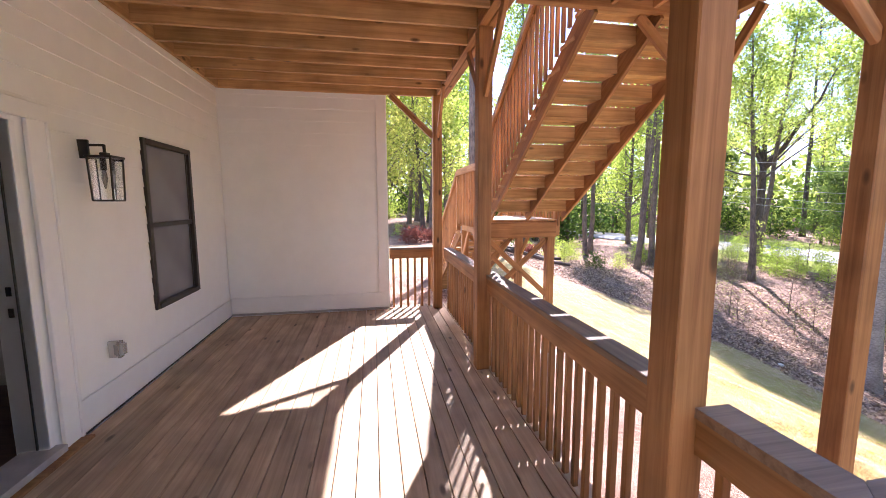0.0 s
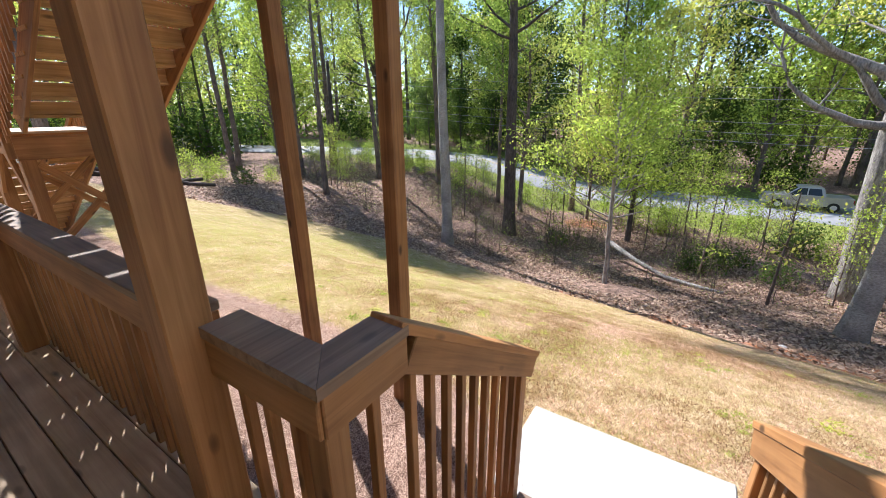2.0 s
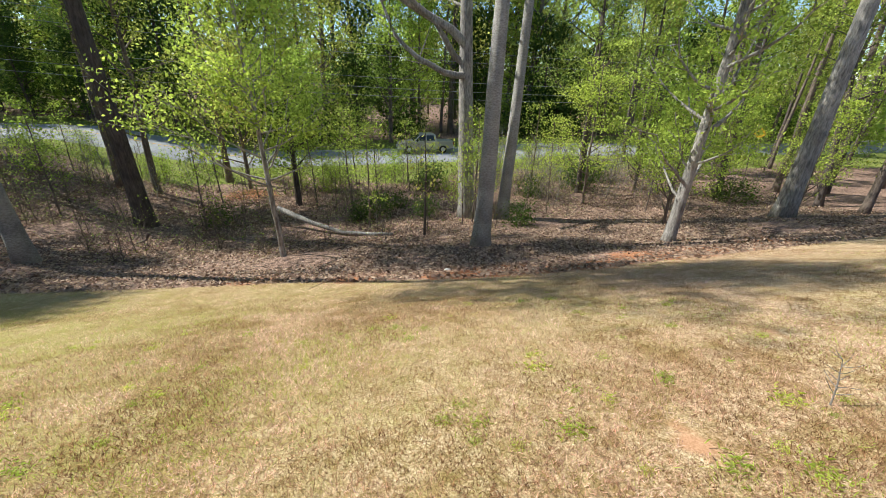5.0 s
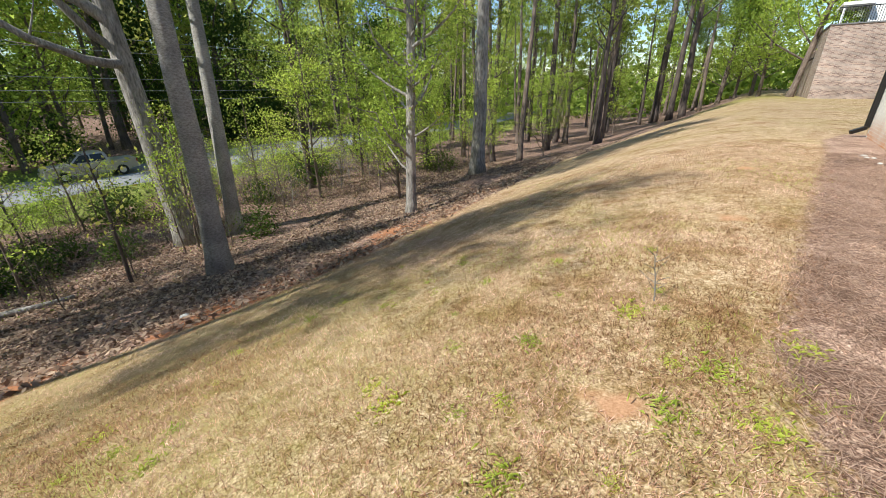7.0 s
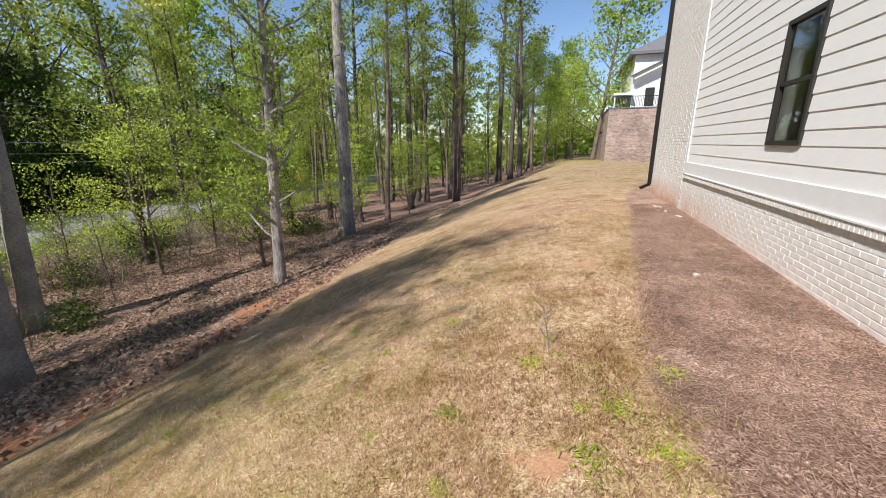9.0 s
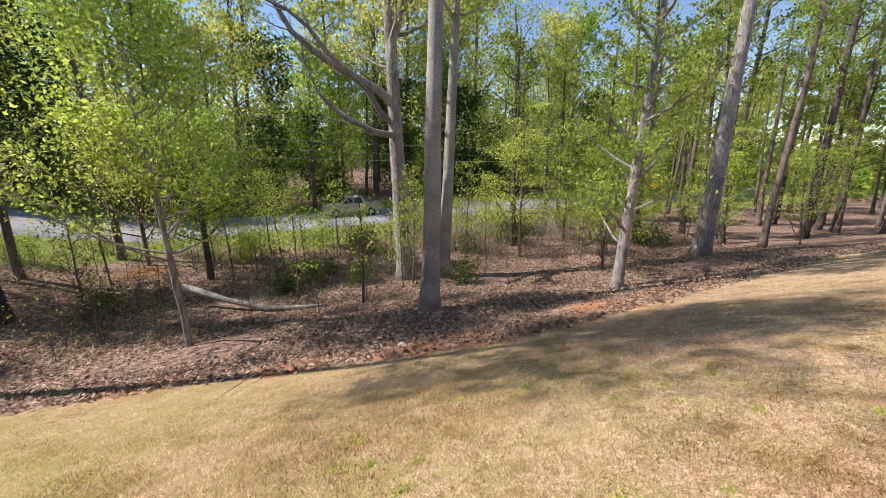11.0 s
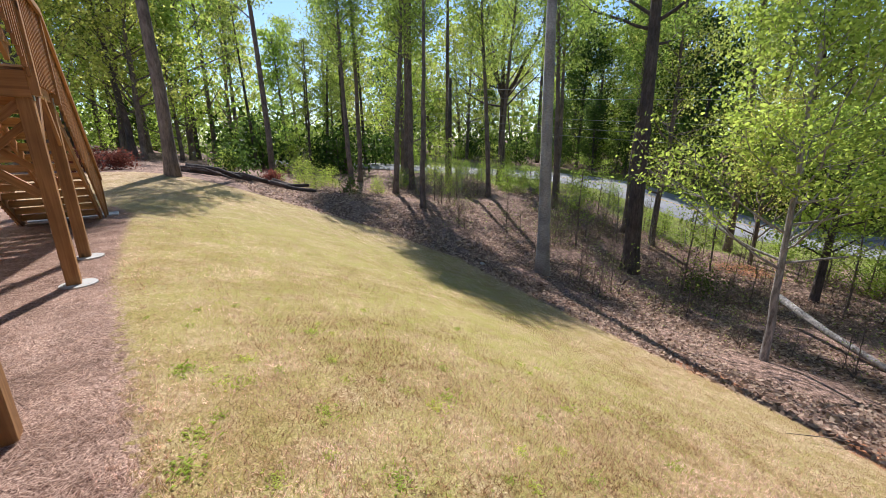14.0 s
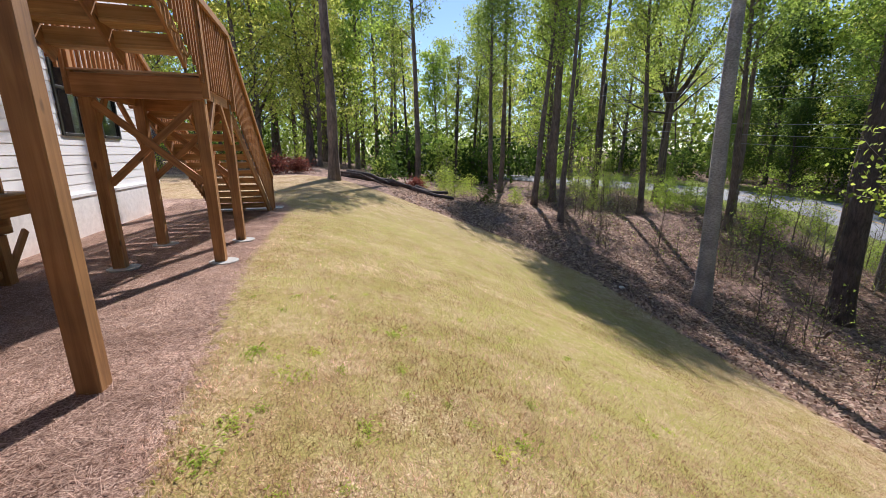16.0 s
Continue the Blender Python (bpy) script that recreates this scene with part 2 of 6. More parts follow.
LITTER = leaf("dead_leaf", (0.14, 0.082, 0.06), (0.78, 0.60, 0.49))


def ground_material():
    m, ns, ls, b = material("yard_ground")
    geo = ns.new("ShaderNodeNewGeometry")
    pos = geo.outputs["Position"]

    def noise_of(scale, detail=5.0, rough=0.6):
        n = node(ns, "ShaderNodeTexNoise", Scale=scale, Detail=detail, Roughness=rough)
        ls.new(pos, n.inputs["Vector"])
        return n.outputs[0]

    def zone(name, wobble, spread):
        at = ns.new("ShaderNodeAttribute")
        at.attribute_name = name
        s = ns.new("ShaderNodeMath")
        s.operation = 'MULTIPLY_ADD'
        ls.new(wobble, s.inputs[0])
        s.inputs[1].default_value = spread
        ls.new(at.outputs["Fac"], s.inputs[2])
        r = ns.new("ShaderNodeMapRange")
        r.inputs["From Min"].default_value, r.inputs["From Max"].default_value = 0.5 + spread * 0.5 - 0.08, 0.5 + spread * 0.5 + 0.08
        ls.new(s.outputs[0], r.inputs["Value"])
        return r.outputs[0]

    fine, mid, broad, grit = noise_of(70.0, 8.0, 0.75), noise_of(3.2), noise_of(0.45), noise_of(22.0, 8.0, 0.75)
    dry = ramp(ns, [(0.36, (0.16, 0.10, 0.055)), (0.5, (0.43, 0.31, 0.19)), (0.62, (0.78, 0.61, 0.45))])
    ls.new(fine, dry.inputs[0])
    green = ramp(ns, [(0.34, (0.13, 0.11, 0.025)), (0.64, (0.44, 0.395, 0.115))])
    ls.new(fine, green.inputs[0])
    gm = ramp(ns, [(0.52, (0, 0, 0)), (0.75, (0.5, 0.5, 0.5))])
    ls.new(mid, gm.inputs[0])
    lawn = mixer(ns, ls, gm.outputs[0], dry.outputs[0], green.outputs[0])
    bm_ = ramp(ns, [(0.46, (0, 0, 0)), (0.7, (0.35, 0.35, 0.35))])
    ls.new(broad, bm_.inputs[0])
    lawn = mixer(ns, ls, bm_.outputs[0], lawn, green.outputs[0])
    tuft = noise_of(20.0, 8.0, 0.7)
    tr_ = ramp(ns, [(0.38, (0.62, 0.53, 0.42)), (0.5, (0.96, 0.94, 0.92)), (0.62, (1.2, 1.2, 1.23))])
    ls.new(tuft, tr_.inputs[0])
    lawn = mixer(ns, ls, 1.0, lawn, tr_.outputs[0], 'MULTIPLY')
    mottle = noise_of(6.5, 6.0, 0.7)
    mr_ = ramp(ns, [(0.36, (0.66, 0.58, 0.48)), (0.5, (1.0, 0.99, 0.97)), (0.66, (1.14, 1.14, 1.16))])
    ls.new(mottle, mr_.inputs[0])
    lawn = mixer(ns, ls, 1.0, lawn, mr_.outputs[0], 'MULTIPLY')
    worn = noise_of(1.3, 5.0, 0.65)
    wr_ = ramp(ns, [(0.36, (0.74, 0.66, 0.56)), (0.48, (1.0, 1.0, 1.0)), (0.66, (1.1, 1.1, 1.12))])
    ls.new(worn, wr_.inputs[0])
    lawn = mixer(ns, ls, 1.0, lawn, wr_.outputs[0], 'MULTIPLY')
    at_g = ns.new("ShaderNodeAttribute")
    at_g.attribute_name = "greener"
    gg = ns.new("ShaderNodeMath")
    gg.operation, gg.use_clamp = 'MULTIPLY', True
    ls.new(at_g.outputs["Fac"], gg.inputs[0])
    lift = ramp(ns, [(0.3, (0.35, 0.35, 0.35)), (0.6, (1, 1, 1))])
    ls.new(mid, lift.inputs[0])
    ls.new(lift.outputs[0], gg.inputs[1])
    lawn = mixer(ns, ls, gg.outputs[0], lawn, green.outputs[0])
    clay = ramp(ns, [(0.3, (0.28, 0.11, 0.05)), (0.7, (0.46, 0.22, 0.115))])
    ls.new(grit, clay.inputs[0])
    heap = noise_of(1.6, 5.0, 0.65)
    hr = ramp(ns, [(0.38, (0.72, 0.66, 0.62)), (0.62, (1.3, 1.28, 1.26))])
    ls.new(heap, hr.inputs[0])
    straw = ramp(ns, [(0.38, (0.055, 0.032, 0.025)), (0.5, (0.26, 0.165, 0.125)), (0.62, (0.68, 0.52, 0.41))])
    ls.new(fine, straw.inputs[0])
    clump = noise_of(5.0, 6.0, 0.7)
    litter = ramp(ns, [(0.34, (0.06, 0.037, 0.029)), (0.5, (0.25, 0.16, 0.12)), (0.64, (0.62, 0.46, 0.37))])
    ls.new(grit, litter.inputs[0])
    lc = ramp(ns, [(0.36, (0.3, 0.28, 0.28)), (0.6, (1.25, 1.2, 1.17))])
    ls.new(clump, lc.inputs[0])
    litter_col = mixer(ns, ls, 1.0, litter.outputs[0], lc.outputs[0], 'MULTIPLY')
    verge = ramp(ns, [(0.3, (0.19, 0.17, 0.06)), (0.46, (0.17, 0.19, 0.045)), (0.7, (0.30, 0.34, 0.08))])
    ls.new(mid, verge.inputs[0])
    pale_clay = ramp(ns, [(0.35, (0.34, 0.17, 0.085)), (0.65, (0.60, 0.36, 0.215))])
    ls.new(fine, pale_clay.inputs[0])
    col = mixer(ns, ls, zone("clay", mid, 0.8), lawn, pale_clay.outputs[0])
    col = mixer(ns, ls, zone("litter", mid, 0.35), col, litter_col)
    col = mixer(ns, ls, zone("redearth", mid, 1.0), col, clay.outputs[0])
    col = mixer(ns, ls, zone("verge", mid, 0.6), col, verge.outputs[0])
    col = mixer(ns, ls, zone("straw", tuft, 1.3), col, mixer(ns, ls, 1.0, straw.outputs[0], hr.outputs[0], 'MULTIPLY'))
    ls.new(col, b.inputs["Base Color"])
    b.inputs["Roughness"].default_value = 0.95
    b.inputs["Specular IOR Level"].default_value = 0.15
    bump(ns, ls, fine, b, 0.5, 0.012)
    return m


GROUND = ground_material()

# ---- building helpers ----
class Shape:
    """Collects vertices and faces for one mesh."""

    def __init__(self):
        self.v, self.f = [], []

    def add(self, verts, faces):
        n = len(self.v)
        self.v.extend(verts)
        self.f.extend([tuple(i + n for i in f) for f in faces])
        return self

    def box(self, x0, x1, y0, y1, z0, z1):
        return self.add([(x, y, z) for x in (x0, x1) for y in (y0, y1) for z in (z0, z1)],
                        [(0, 1, 3, 2), (4, 6, 7, 5), (0, 4, 5, 1), (2, 3, 7, 6), (0, 2, 6, 4), (1, 5, 7, 3)])

    def tube(self, points, radii, sides=8, cap=True):
        pts = [Vector(p) for p in points]
        n0 = len(self.v)
        for i, p in enumerate(pts):
            d = (pts[min(i + 1, len(pts) - 1)] - pts[max(i - 1, 0)]).normalized()
            a = d.orthogonal().normalized() if abs(d.z) < 0.9 else Vector((1, 0, 0)).cross(d).normalized()
            c = d.cross(a)
            for k in range(sides):
                w = 2 * math.pi * k / sides
                self.v.append(tuple(p + (a * math.cos(w) + c * math.sin(w)) * radii[i]))
        for i in range(len(pts) - 1):
            for k in range(sides):
                q = (k + 1) % sides
                self.f.append((n0 + i * sides + k, n0 + i * sides + q, n0 + (i + 1) * sides + q, n0 + (i + 1) * sides + k))
        if cap:
            self.f.append(tuple(n0 + k for k in reversed(range(sides))))
            self.f.append(tuple(n0 + (len(pts) - 1) * sides + k for k in range(sides)))
        return self

    def mesh(self, name, mat, smooth=False):
        me = bpy.data.meshes.new(name)
        me.from_pydata(self.v, [], self.f)
        me.materials.append(mat)
        if smooth:
            me.polygons.foreach_set("use_smooth", [True] * len(me.polygons))
        me.update()
        return me


def chamfered(name, l, w, h, mat, c=0.004):
    """A timber block along x, centred, with eased edges."""
    a, b_, d = l / 2, w / 2, h / 2
    c = min(c, a * 0.4, b_ * 0.4, d * 0.4)
    bm = bmesh.new()
    vs = {}
    for sx in (-1, 1):
        for sy in (-1, 1):
            for sz in (-1, 1):
                for k, p in enumerate(((a, b_ - c, d - c), (a - c, b_, d - c), (a - c, b_ - c, d))):
                    vs[sx, sy, sz, k] = bm.verts.new((sx * p[0], sy * p[1], sz * p[2]))
    for s in (-1, 1):
        bm.faces.new([vs[s, y, z, 0] for y, z in ((-1, -1), (1, -1), (1, 1), (-1, 1))])
        bm.faces.new([vs[x, s, z, 1] for x, z in ((-1, -1), (-1, 1), (1, 1), (1, -1))])
        bm.faces.new([vs[x, y, s, 2] for x, y in ((-1, -1), (1, -1), (1, 1), (-1, 1))])
        for t in (-1, 1):
            bm.faces.new([vs[x, s, t, k] for x, k in ((-1, 1), (1, 1), (1, 2), (-1, 2))])
            bm.faces.new([vs[s, y, t, k] for y, k in ((-1, 0), (1, 0), (1, 2), (-1, 2))])
            bm.faces.new([vs[s, t, z, k] for z, k in ((-1, 0), (1, 0), (1, 1), (-1, 1))])
            for q in (-1, 1):
                bm.faces.new([vs[s, t, q, k] for k in range(3)])
    bmesh.ops.recalc_face_normals(bm, faces=bm.faces)
    me = bpy.data.meshes.new(name)
    bm.to_mesh(me)
    bm.free()
    me.materials.append(mat)
    return me


def child(ob, parent, world_matrix):
    ob.parent = parent
    ob.matrix_parent_inverse = Matrix.Translation(-Vector(parent["base"])) if "base" in parent else Matrix()
    ob.matrix_basis = world_matrix
    return ob


def thing(name, base, label, category, group="", kind=""):
    """A top-level empty at its base."""
    ob = new(name)
    ob.location = base
    ob["base"] = list(base)
    ob.empty_display_size = 0.2
    return tagged(ob, label, category, group, kind)


def part(name, shape, mat, parent, label="", smooth=False):
    """One mesh, given in world places, as a part of a thing."""
    me = shape.mesh(name, mat, smooth) if isinstance(shape, Shape) else shape
    ob = child(new(name, me), parent, Matrix())
    return tagged(ob, label)


MESHES = {}


def timber(name, p, q, w, h, parent, mat=CEDAR, label="", up=(0, 0, 1), c=0.004):
    """A straight piece of wood from p to q; w across, h towards up."""
    p, q = Vector(p), Vector(q)
    d = q - p
    key = (round(d.length, 3), round(w, 3), round(h, 3), mat.name, c)
    if key not in MESHES:
        MESHES[key] = chamfered(name, d.length, w, h, mat, c)
    x = d.normalized()
    u = Vector(up)
    if abs(x.dot(u)) > 0.99:
        u = Vector((0, 1, 0))
    y = u.cross(x).normalized()
    z = x.cross(y)
    m = Matrix((x, y, z)).transposed().to_4x4()
    m.translation = (p + q) / 2
    ob = child(new(name, MESHES[key]), parent, m)
    return tagged(ob, label)


def height(x, y):
    """Height of the ground at a place of the plan."""
    drop = np.interp(x, (6.0, 6.8, 7.8, 9.3, 11.0, 13.0, 15.3, 19.0, 22.0, 27.0, 34.0, 38.0, 39.0, 46.5, 48.0, 60.0, 90.0, 200.0), (0.0, 0.13, 0.4, 0.92, 1.65, 2.45, 3.2, 4.15, 4.75, 5.15, 5.1, 4.95, 4.9, 4.9, 4.8, 4.3, 2.0, -4.0))
    side = np.interp(y, (-70.0, -40.0, -20.0, -10.0, 8.0, 14.0, 20.0, 30.0, 60.0), (0.9, 0.92, 0.92, 1.0, 1.0, 0.8, 0.62, 0.55, 0.6))
    base = np.interp(y, (-60.0, -42.0, -20.0, -8.0, -3.0, 0.0, 9.0, 13.0, 20.0, 30.0, 60.0), (-1.8, -1.35, -1.08, -0.98, -1.03, -1.06, -1.1, -1.1, -0.6, -0.5, -0.2))
    return base - drop * side


EDGE_Y = (-60.0, -30.0, -20.0, -10.0, -6.0, -3.6, 2.0, 8.0, 12.0, 15.0, 17.5, 20.0, 22.0)
EDGE_X = (9.0, 11.0, 13.4, 12.8, 12.2, 12.6, 14.8, 16.2, 16.2, 14.5, 11.0, 8.0, 2.0)


def lawn_edge(y):
    return np.interp(y, EDGE_Y, EDGE_X, right=-30.0)


def straw_edge(y):
    return np.interp(y, (-16.0, -14.6, -13.0, -10.0, -7.0, -3.0, 0.0, 2.0, 4.0, 6.6, 9.0, 12.4, 13.5, 15.0), (-20.0, 4.3, 4.8, 5.0, 5.35, 5.72, 5.0, 5.95, 5.85, 5.7, 5.75, 5.9, 5.6, 2.4))

# ---- ground ----
CLAY_SPOTS = ((6.1, -3.9, 0.42), (6.32, -2.3, 0.42), (6.1, -5.6, 0.4), (7.3, -4.2, 0.3), (8.2, -3.4, 0.25), (6.0, -8.5, 0.4))
def build_ground():
    xs = np.unique(np.concatenate([np.linspace(-500, -40, 8), np.linspace(-40, 3, 20), np.arange(3, 20, 0.22), np.arange(20, 50, 0.6), np.linspace(50, 120, 24), np.linspace(120, 700, 10)]))
    ys = np.unique(np.concatenate([np.linspace(-600, -80, 8), np.linspace(-80, -20, 30), np.arange(-20, 22, 0.25), np.linspace(22, 80, 36), np.linspace(80, 600, 8)]))
    X, Y = np.meshgrid(xs, ys, indexing="ij")
    Z = height(X, Y)
    rough = np.random.RandomState(3)
    bumps = 0.0
    for k in range(26):
        a, b_, ph = rough.uniform(-2.2, 2.2), rough.uniform(-2.2, 2.2), rough.uniform(0, 6)
        bumps = bumps + np.sin(a * X + b_ * Y + ph)
    wild = np.clip((X - lawn_edge(Y)) / 2, 0.12, 1) * np.clip((37 - X) / 3, 0, 1)
    Z = Z + 0.011 * bumps * wild
    verts = np.stack([X, Y, Z], -1).reshape(-1, 3)
    ny = len(ys)
    i, j = np.meshgrid(np.arange(len(xs) - 1), np.arange(ny - 1), indexing="ij")
    a = (i * ny + j).ravel()
    faces = np.stack([a, a + ny, a + ny + 1, a + 1], -1)
    me = bpy.data.meshes.new("ground")
    me.from_pydata(verts.tolist(), [], faces.tolist())
    me.materials.append(GROUND)
    me.polygons.foreach_set("use_smooth", [True] * len(me.polygons))

    def zone(name, values):
        me.attributes.new(name, 'FLOAT', 'POINT').data.foreach_set("value", np.clip(values, 0, 1).astype(np.float32).ravel())
    zone("litter", 0.5 + (X - lawn_edge(Y)) / 1.2)
    zone("straw", np.minimum(0.5 + (straw_edge(Y) - X) / 0.6, np.where(Y < 15.2, 1, 0)))
    zone("verge", np.minimum(0.5 + (X - 34.6 - 1.5 * np.sin(Y * 0.4)) / 3, 0.5 + (51.5 - X) / 1.5))
    zone("greener", 1.3 * np.exp(-((X - 9.8) ** 2 + (Y - 8.5) ** 2 * 0.5) / 34) + 0.25 * np.exp(-((X - 9.5) ** 2 + (Y - 0) ** 2) / 14) + 1.2 * np.exp(-((X - 9.0) ** 2 + (Y + 50.0) ** 2 * 0.4) / 60))
    clay = np.zeros_like(X)
    for cx, cy, r in CLAY_SPOTS:
        clay = np.maximum(clay, 0.72 - np.hypot((X - cx), (Y - cy)) / r * 0.6)
    zone("clay", clay)
    red = np.zeros_like(X)
    for cx, cy, r in ((13.6, -3.4, 1.9), (14.4, -0.4, 1.1), (13.0, -6.0, 1.5), (13.4, -8.5, 1.8), (13.9, -11.0, 1.5), (14.2, -13.5, 1.5), (15.3, 2.6, 0.8), (31.5, 6.0, 2.0), (4.4, -9.5, 0.7), (4.2, -12.5, 0.8)):
        red = np.maximum(red, 0.8 - np.hypot((X - cx), (Y - cy) * 0.7) / r * 0.6)
    zone("redearth", red)
    me.update()
    tagged(new("ground", me), "sloping yard of dry tan grass, pine straw and leaf litter", "ground", kind="structure")


build_ground()


def build_road():
    s = Shape()
    ys = list(range(-140, 160, 4))
    xs = (39.0, 39.3, 42.7, 46.2, 46.5)
    for y in ys:
        bend = max(0, y - 24) ** 1.5 * 0.045 - max(0, -y - 45) ** 1.4 * 0.02
        for x in xs:
            s.v.append((x - bend, y, float(height(42.0, y)) + (0.14 if 39.2 < x < 46.3 else -0.1)))
    for i in range(len(ys) - 1):
        for k in range(4):
            a = i * 5 + k
            s.f.append((a, a + 1, a + 6, a + 5))
    tagged(new("road", s.mesh("road", ASPHALT, True)), "pale grey asphalt road below the wooded bank", "road", kind="structure")
    y0 = Shape()
    for i in range(len(ys) - 1):
        bend = [max(0, y - 24) ** 1.5 * 0.045 - max(0, -y - 45) ** 1.4 * 0.02 for y in ys[i:i + 2]]
        z = [float(height(42.0, y)) + 0.15 for y in ys[i:i + 2]]
        y0.add([(42.6 - bend[0], ys[i], z[0]), (42.72 - bend[0], ys[i], z[0]), (42.72 - bend[1], ys[i + 1], z[1]), (42.6 - bend[1], ys[i + 1], z[1])], [(0, 1, 2, 3)])
    tagged(new("road_line", y0.mesh("road_line", YELLOW)), "faded yellow line along the asphalt road", "road marking", kind="structure")


build_road()

# ---- house ----
WX = 4.0          # outer face of the projecting house block
house_walls = []


def wall(name, shape, mat, label):
    ob = tagged(new(name, shape.mesh(name, mat)), label, "wall", kind="structure")
    house_walls.append(ob)
    return ob


def with_holes(u0, u1, z0, z1, holes):
    """Rectangles of a wall face left round its openings."""
    us = sorted({min(max(u, u0), u1) for u in (u0, u1, *[h[0] for h in holes], *[h[1] for h in holes])})
    zs = sorted({min(max(z, z0), z1) for z in (z0, z1, *[h[2] for h in holes], *[h[3] for h in holes])})
    for ua, ub in zip(us, us[1:]):
        for za, zb in zip(zs, zs[1:]):
            if not any(h[0] <= ua and ub <= h[1] and h[2] <= za and zb <= h[3] for h in holes):
                yield ua, ub, za, zb


PORCH_WIN = (4.16, 5.16, 0.655, 2.36)
DOOR = (1.80, 2.76, 0.03, 2.24)
BLOCK_WIN = (-6.72, -5.9, 0.39, 1.79)
FAR_WIN = (9.3, 10.12, 0.75, 2.45)
FAR_WIN2 = (10.7, 11.5, 0.75, 2.45)

s = Shape()
for ua, ub, za, zb in with_holes(-1.9, 6.2, -1.3, 6.6, [PORCH_WIN, DOOR]):
    s.box(-0.2, -0.012, ua, ub, za, zb)
w_porch = wall("wall_porch", s, WHITE, "white painted lap-sided house wall behind the covered deck")
w_end = wall("wall_porch_end", Shape().box(-0.2, 2.388, 6.212, 6.4, -1.3, 6.6), WHITE, "white painted lap-sided wall closing the end of the deck")
s = Shape()
for ua, ub, za, zb in with_holes(6.4, 13.2, -0.35, 6.6, [FAR_WIN, FAR_WIN2]):
    s.box(2.2, 2.388, ua, ub, za, zb)
w_far = wall("wall_far", s, WHITE, "white lap-sided house wall above a painted brick base")
w_far_base = wall("wall_far_base", Shape().box(2.2, 2.44, 6.3, 13.2, -1.4, -0.35), BRICKW, "whitewashed brick base of the house wall")
s = Shape()
for ua, ub, za, zb in with_holes(-10.4, -1.9, -0.2, 6.6, [BLOCK_WIN]):
    s.box(WX - 0.2, WX - 0.012, ua, ub, za, zb)
w_block = wall("wall_block", s, WHITE, "white lap-sided wall of the projecting house block")
w_return = wall("wall_block_side", Shape().box(0.0, WX - 0.02, -2.1, -1.9, -1.3, 6.6), WHITE, "plain white side wall of the projecting house block")
w_brick_tall = wall("wall_brick_tall", Shape().box(WX - 0.2, WX - 0.01, -14.05, -10.4, -1.3, 6.6), MORTAR, "tall whitewashed brick wall at the house corner")
w_block_base = wall("wall_block_base", Shape().box(WX - 0.2, WX - 0.01, -10.4, -1.9, -1.35, -0.25), MORTAR, "whitewashed brick base under the white siding")
wall("wall_back", Shape().box(-9.0, -8.8, -14.05, 13.2, -1.3, 6.6).box(-9, WX - 0.2, -14.05, -13.85, -1.3, 6.6).box(-9, 2.2, 13.0, 13.2, -1.4, 6.6), WHITE, "plain white outer walls of the house")
tagged(new("roof", Shape().add([(-9.4, -14.5, 6.6), (WX + 0.4, -14.5, 6.6), (WX + 0.4, -1.9, 6.6), (2.8, -1.9, 6.6), (2.8, 13.6, 6.6), (-9.4, 13.6, 6.6), (-2.5, -10, 9.0), (-2.5, 10, 9.0)],
       [(0, 1, 6), (1, 2, 7, 6), (2, 3, 7), (3, 4, 7), (4, 5, 7), (5, 0, 6, 7), (0, 5, 4, 3, 2, 1)]).mesh("roof", SHINGLE)), "grey shingled house roof", "roof", kind="structure")


def siding(parent, axis, at, u0, u1, z0, z1, holes, step=0.178, out=1):
    """Overlapping lap boards on a wall; each course tilts out at its lower edge."""
    n = int(math.ceil((z1 - z0) / step))
    for k in range(n):
        za, zb = z0 + k * step, min(z0 + (k + 1) * step + 0.02, z1)
        for ua, ub, a, b_ in with_holes(u0, u1, za, zb, [h for h in holes if h[2] < zb and h[3] > za]):
            if b_ - a < 0.015 or ub - ua < 0.02:
                continue
            lo, hi = (0.012 if a == za else 0.010), 0.0015
            pts = []
            for u in (ua + 0.001, ub - 0.001):
                for d, z in ((0, a), (lo, a), (lo - (lo - hi) * (b_ - a) / (step + 0.02), b_), (0, b_)):
                    q = at - 0.012 * out + d * out * 1.0
                    pts.append((q, u, z) if axis == "x" else (u, q, z))
            sh = Shape().add(pts, [(0, 1, 2, 3), (7, 6, 5, 4), (0, 4, 5, 1), (1, 5, 6, 2), (2, 6, 7, 3), (3, 7, 4, 0)])
            part("siding_board", sh, WHITE, parent)


siding(w_porch, "x", 0.0, -1.9, 6.2, 0.28, 3.6, [(PORCH_WIN[0] - 0.0, PORCH_WIN[1], PORCH_WIN[2], PORCH_WIN[3]), (DOOR[0] - 0.12, DOOR[1] + 0.245, 0, 2.375)])
siding(w_end, "y", 6.2, 0.0, 2.25, 0.28, 3.6, [], out=-1)
siding(w_far, "x", 2.4, 6.4, 13.2, -0.3, 4.6, [FAR_WIN, FAR_WIN2])
siding(w_block, "x", WX, -10.25, -1.9, 0.02, 4.6, [BLOCK_WIN])


def trim(name, box, label, mat=TRIMW):
    x0, x1, y0, y1, z0, z1 = box
    l, w, h = x1 - x0, y1 - y0, z1 - z0
    ob = new(name, chamfered(name, l, w, h, mat, 0.003))
    ob.location = ((x0 + x1) / 2, (y0 + y1) / 2, (z0 + z1) / 2)
    return tagged(ob, label, "trim", kind="structure")


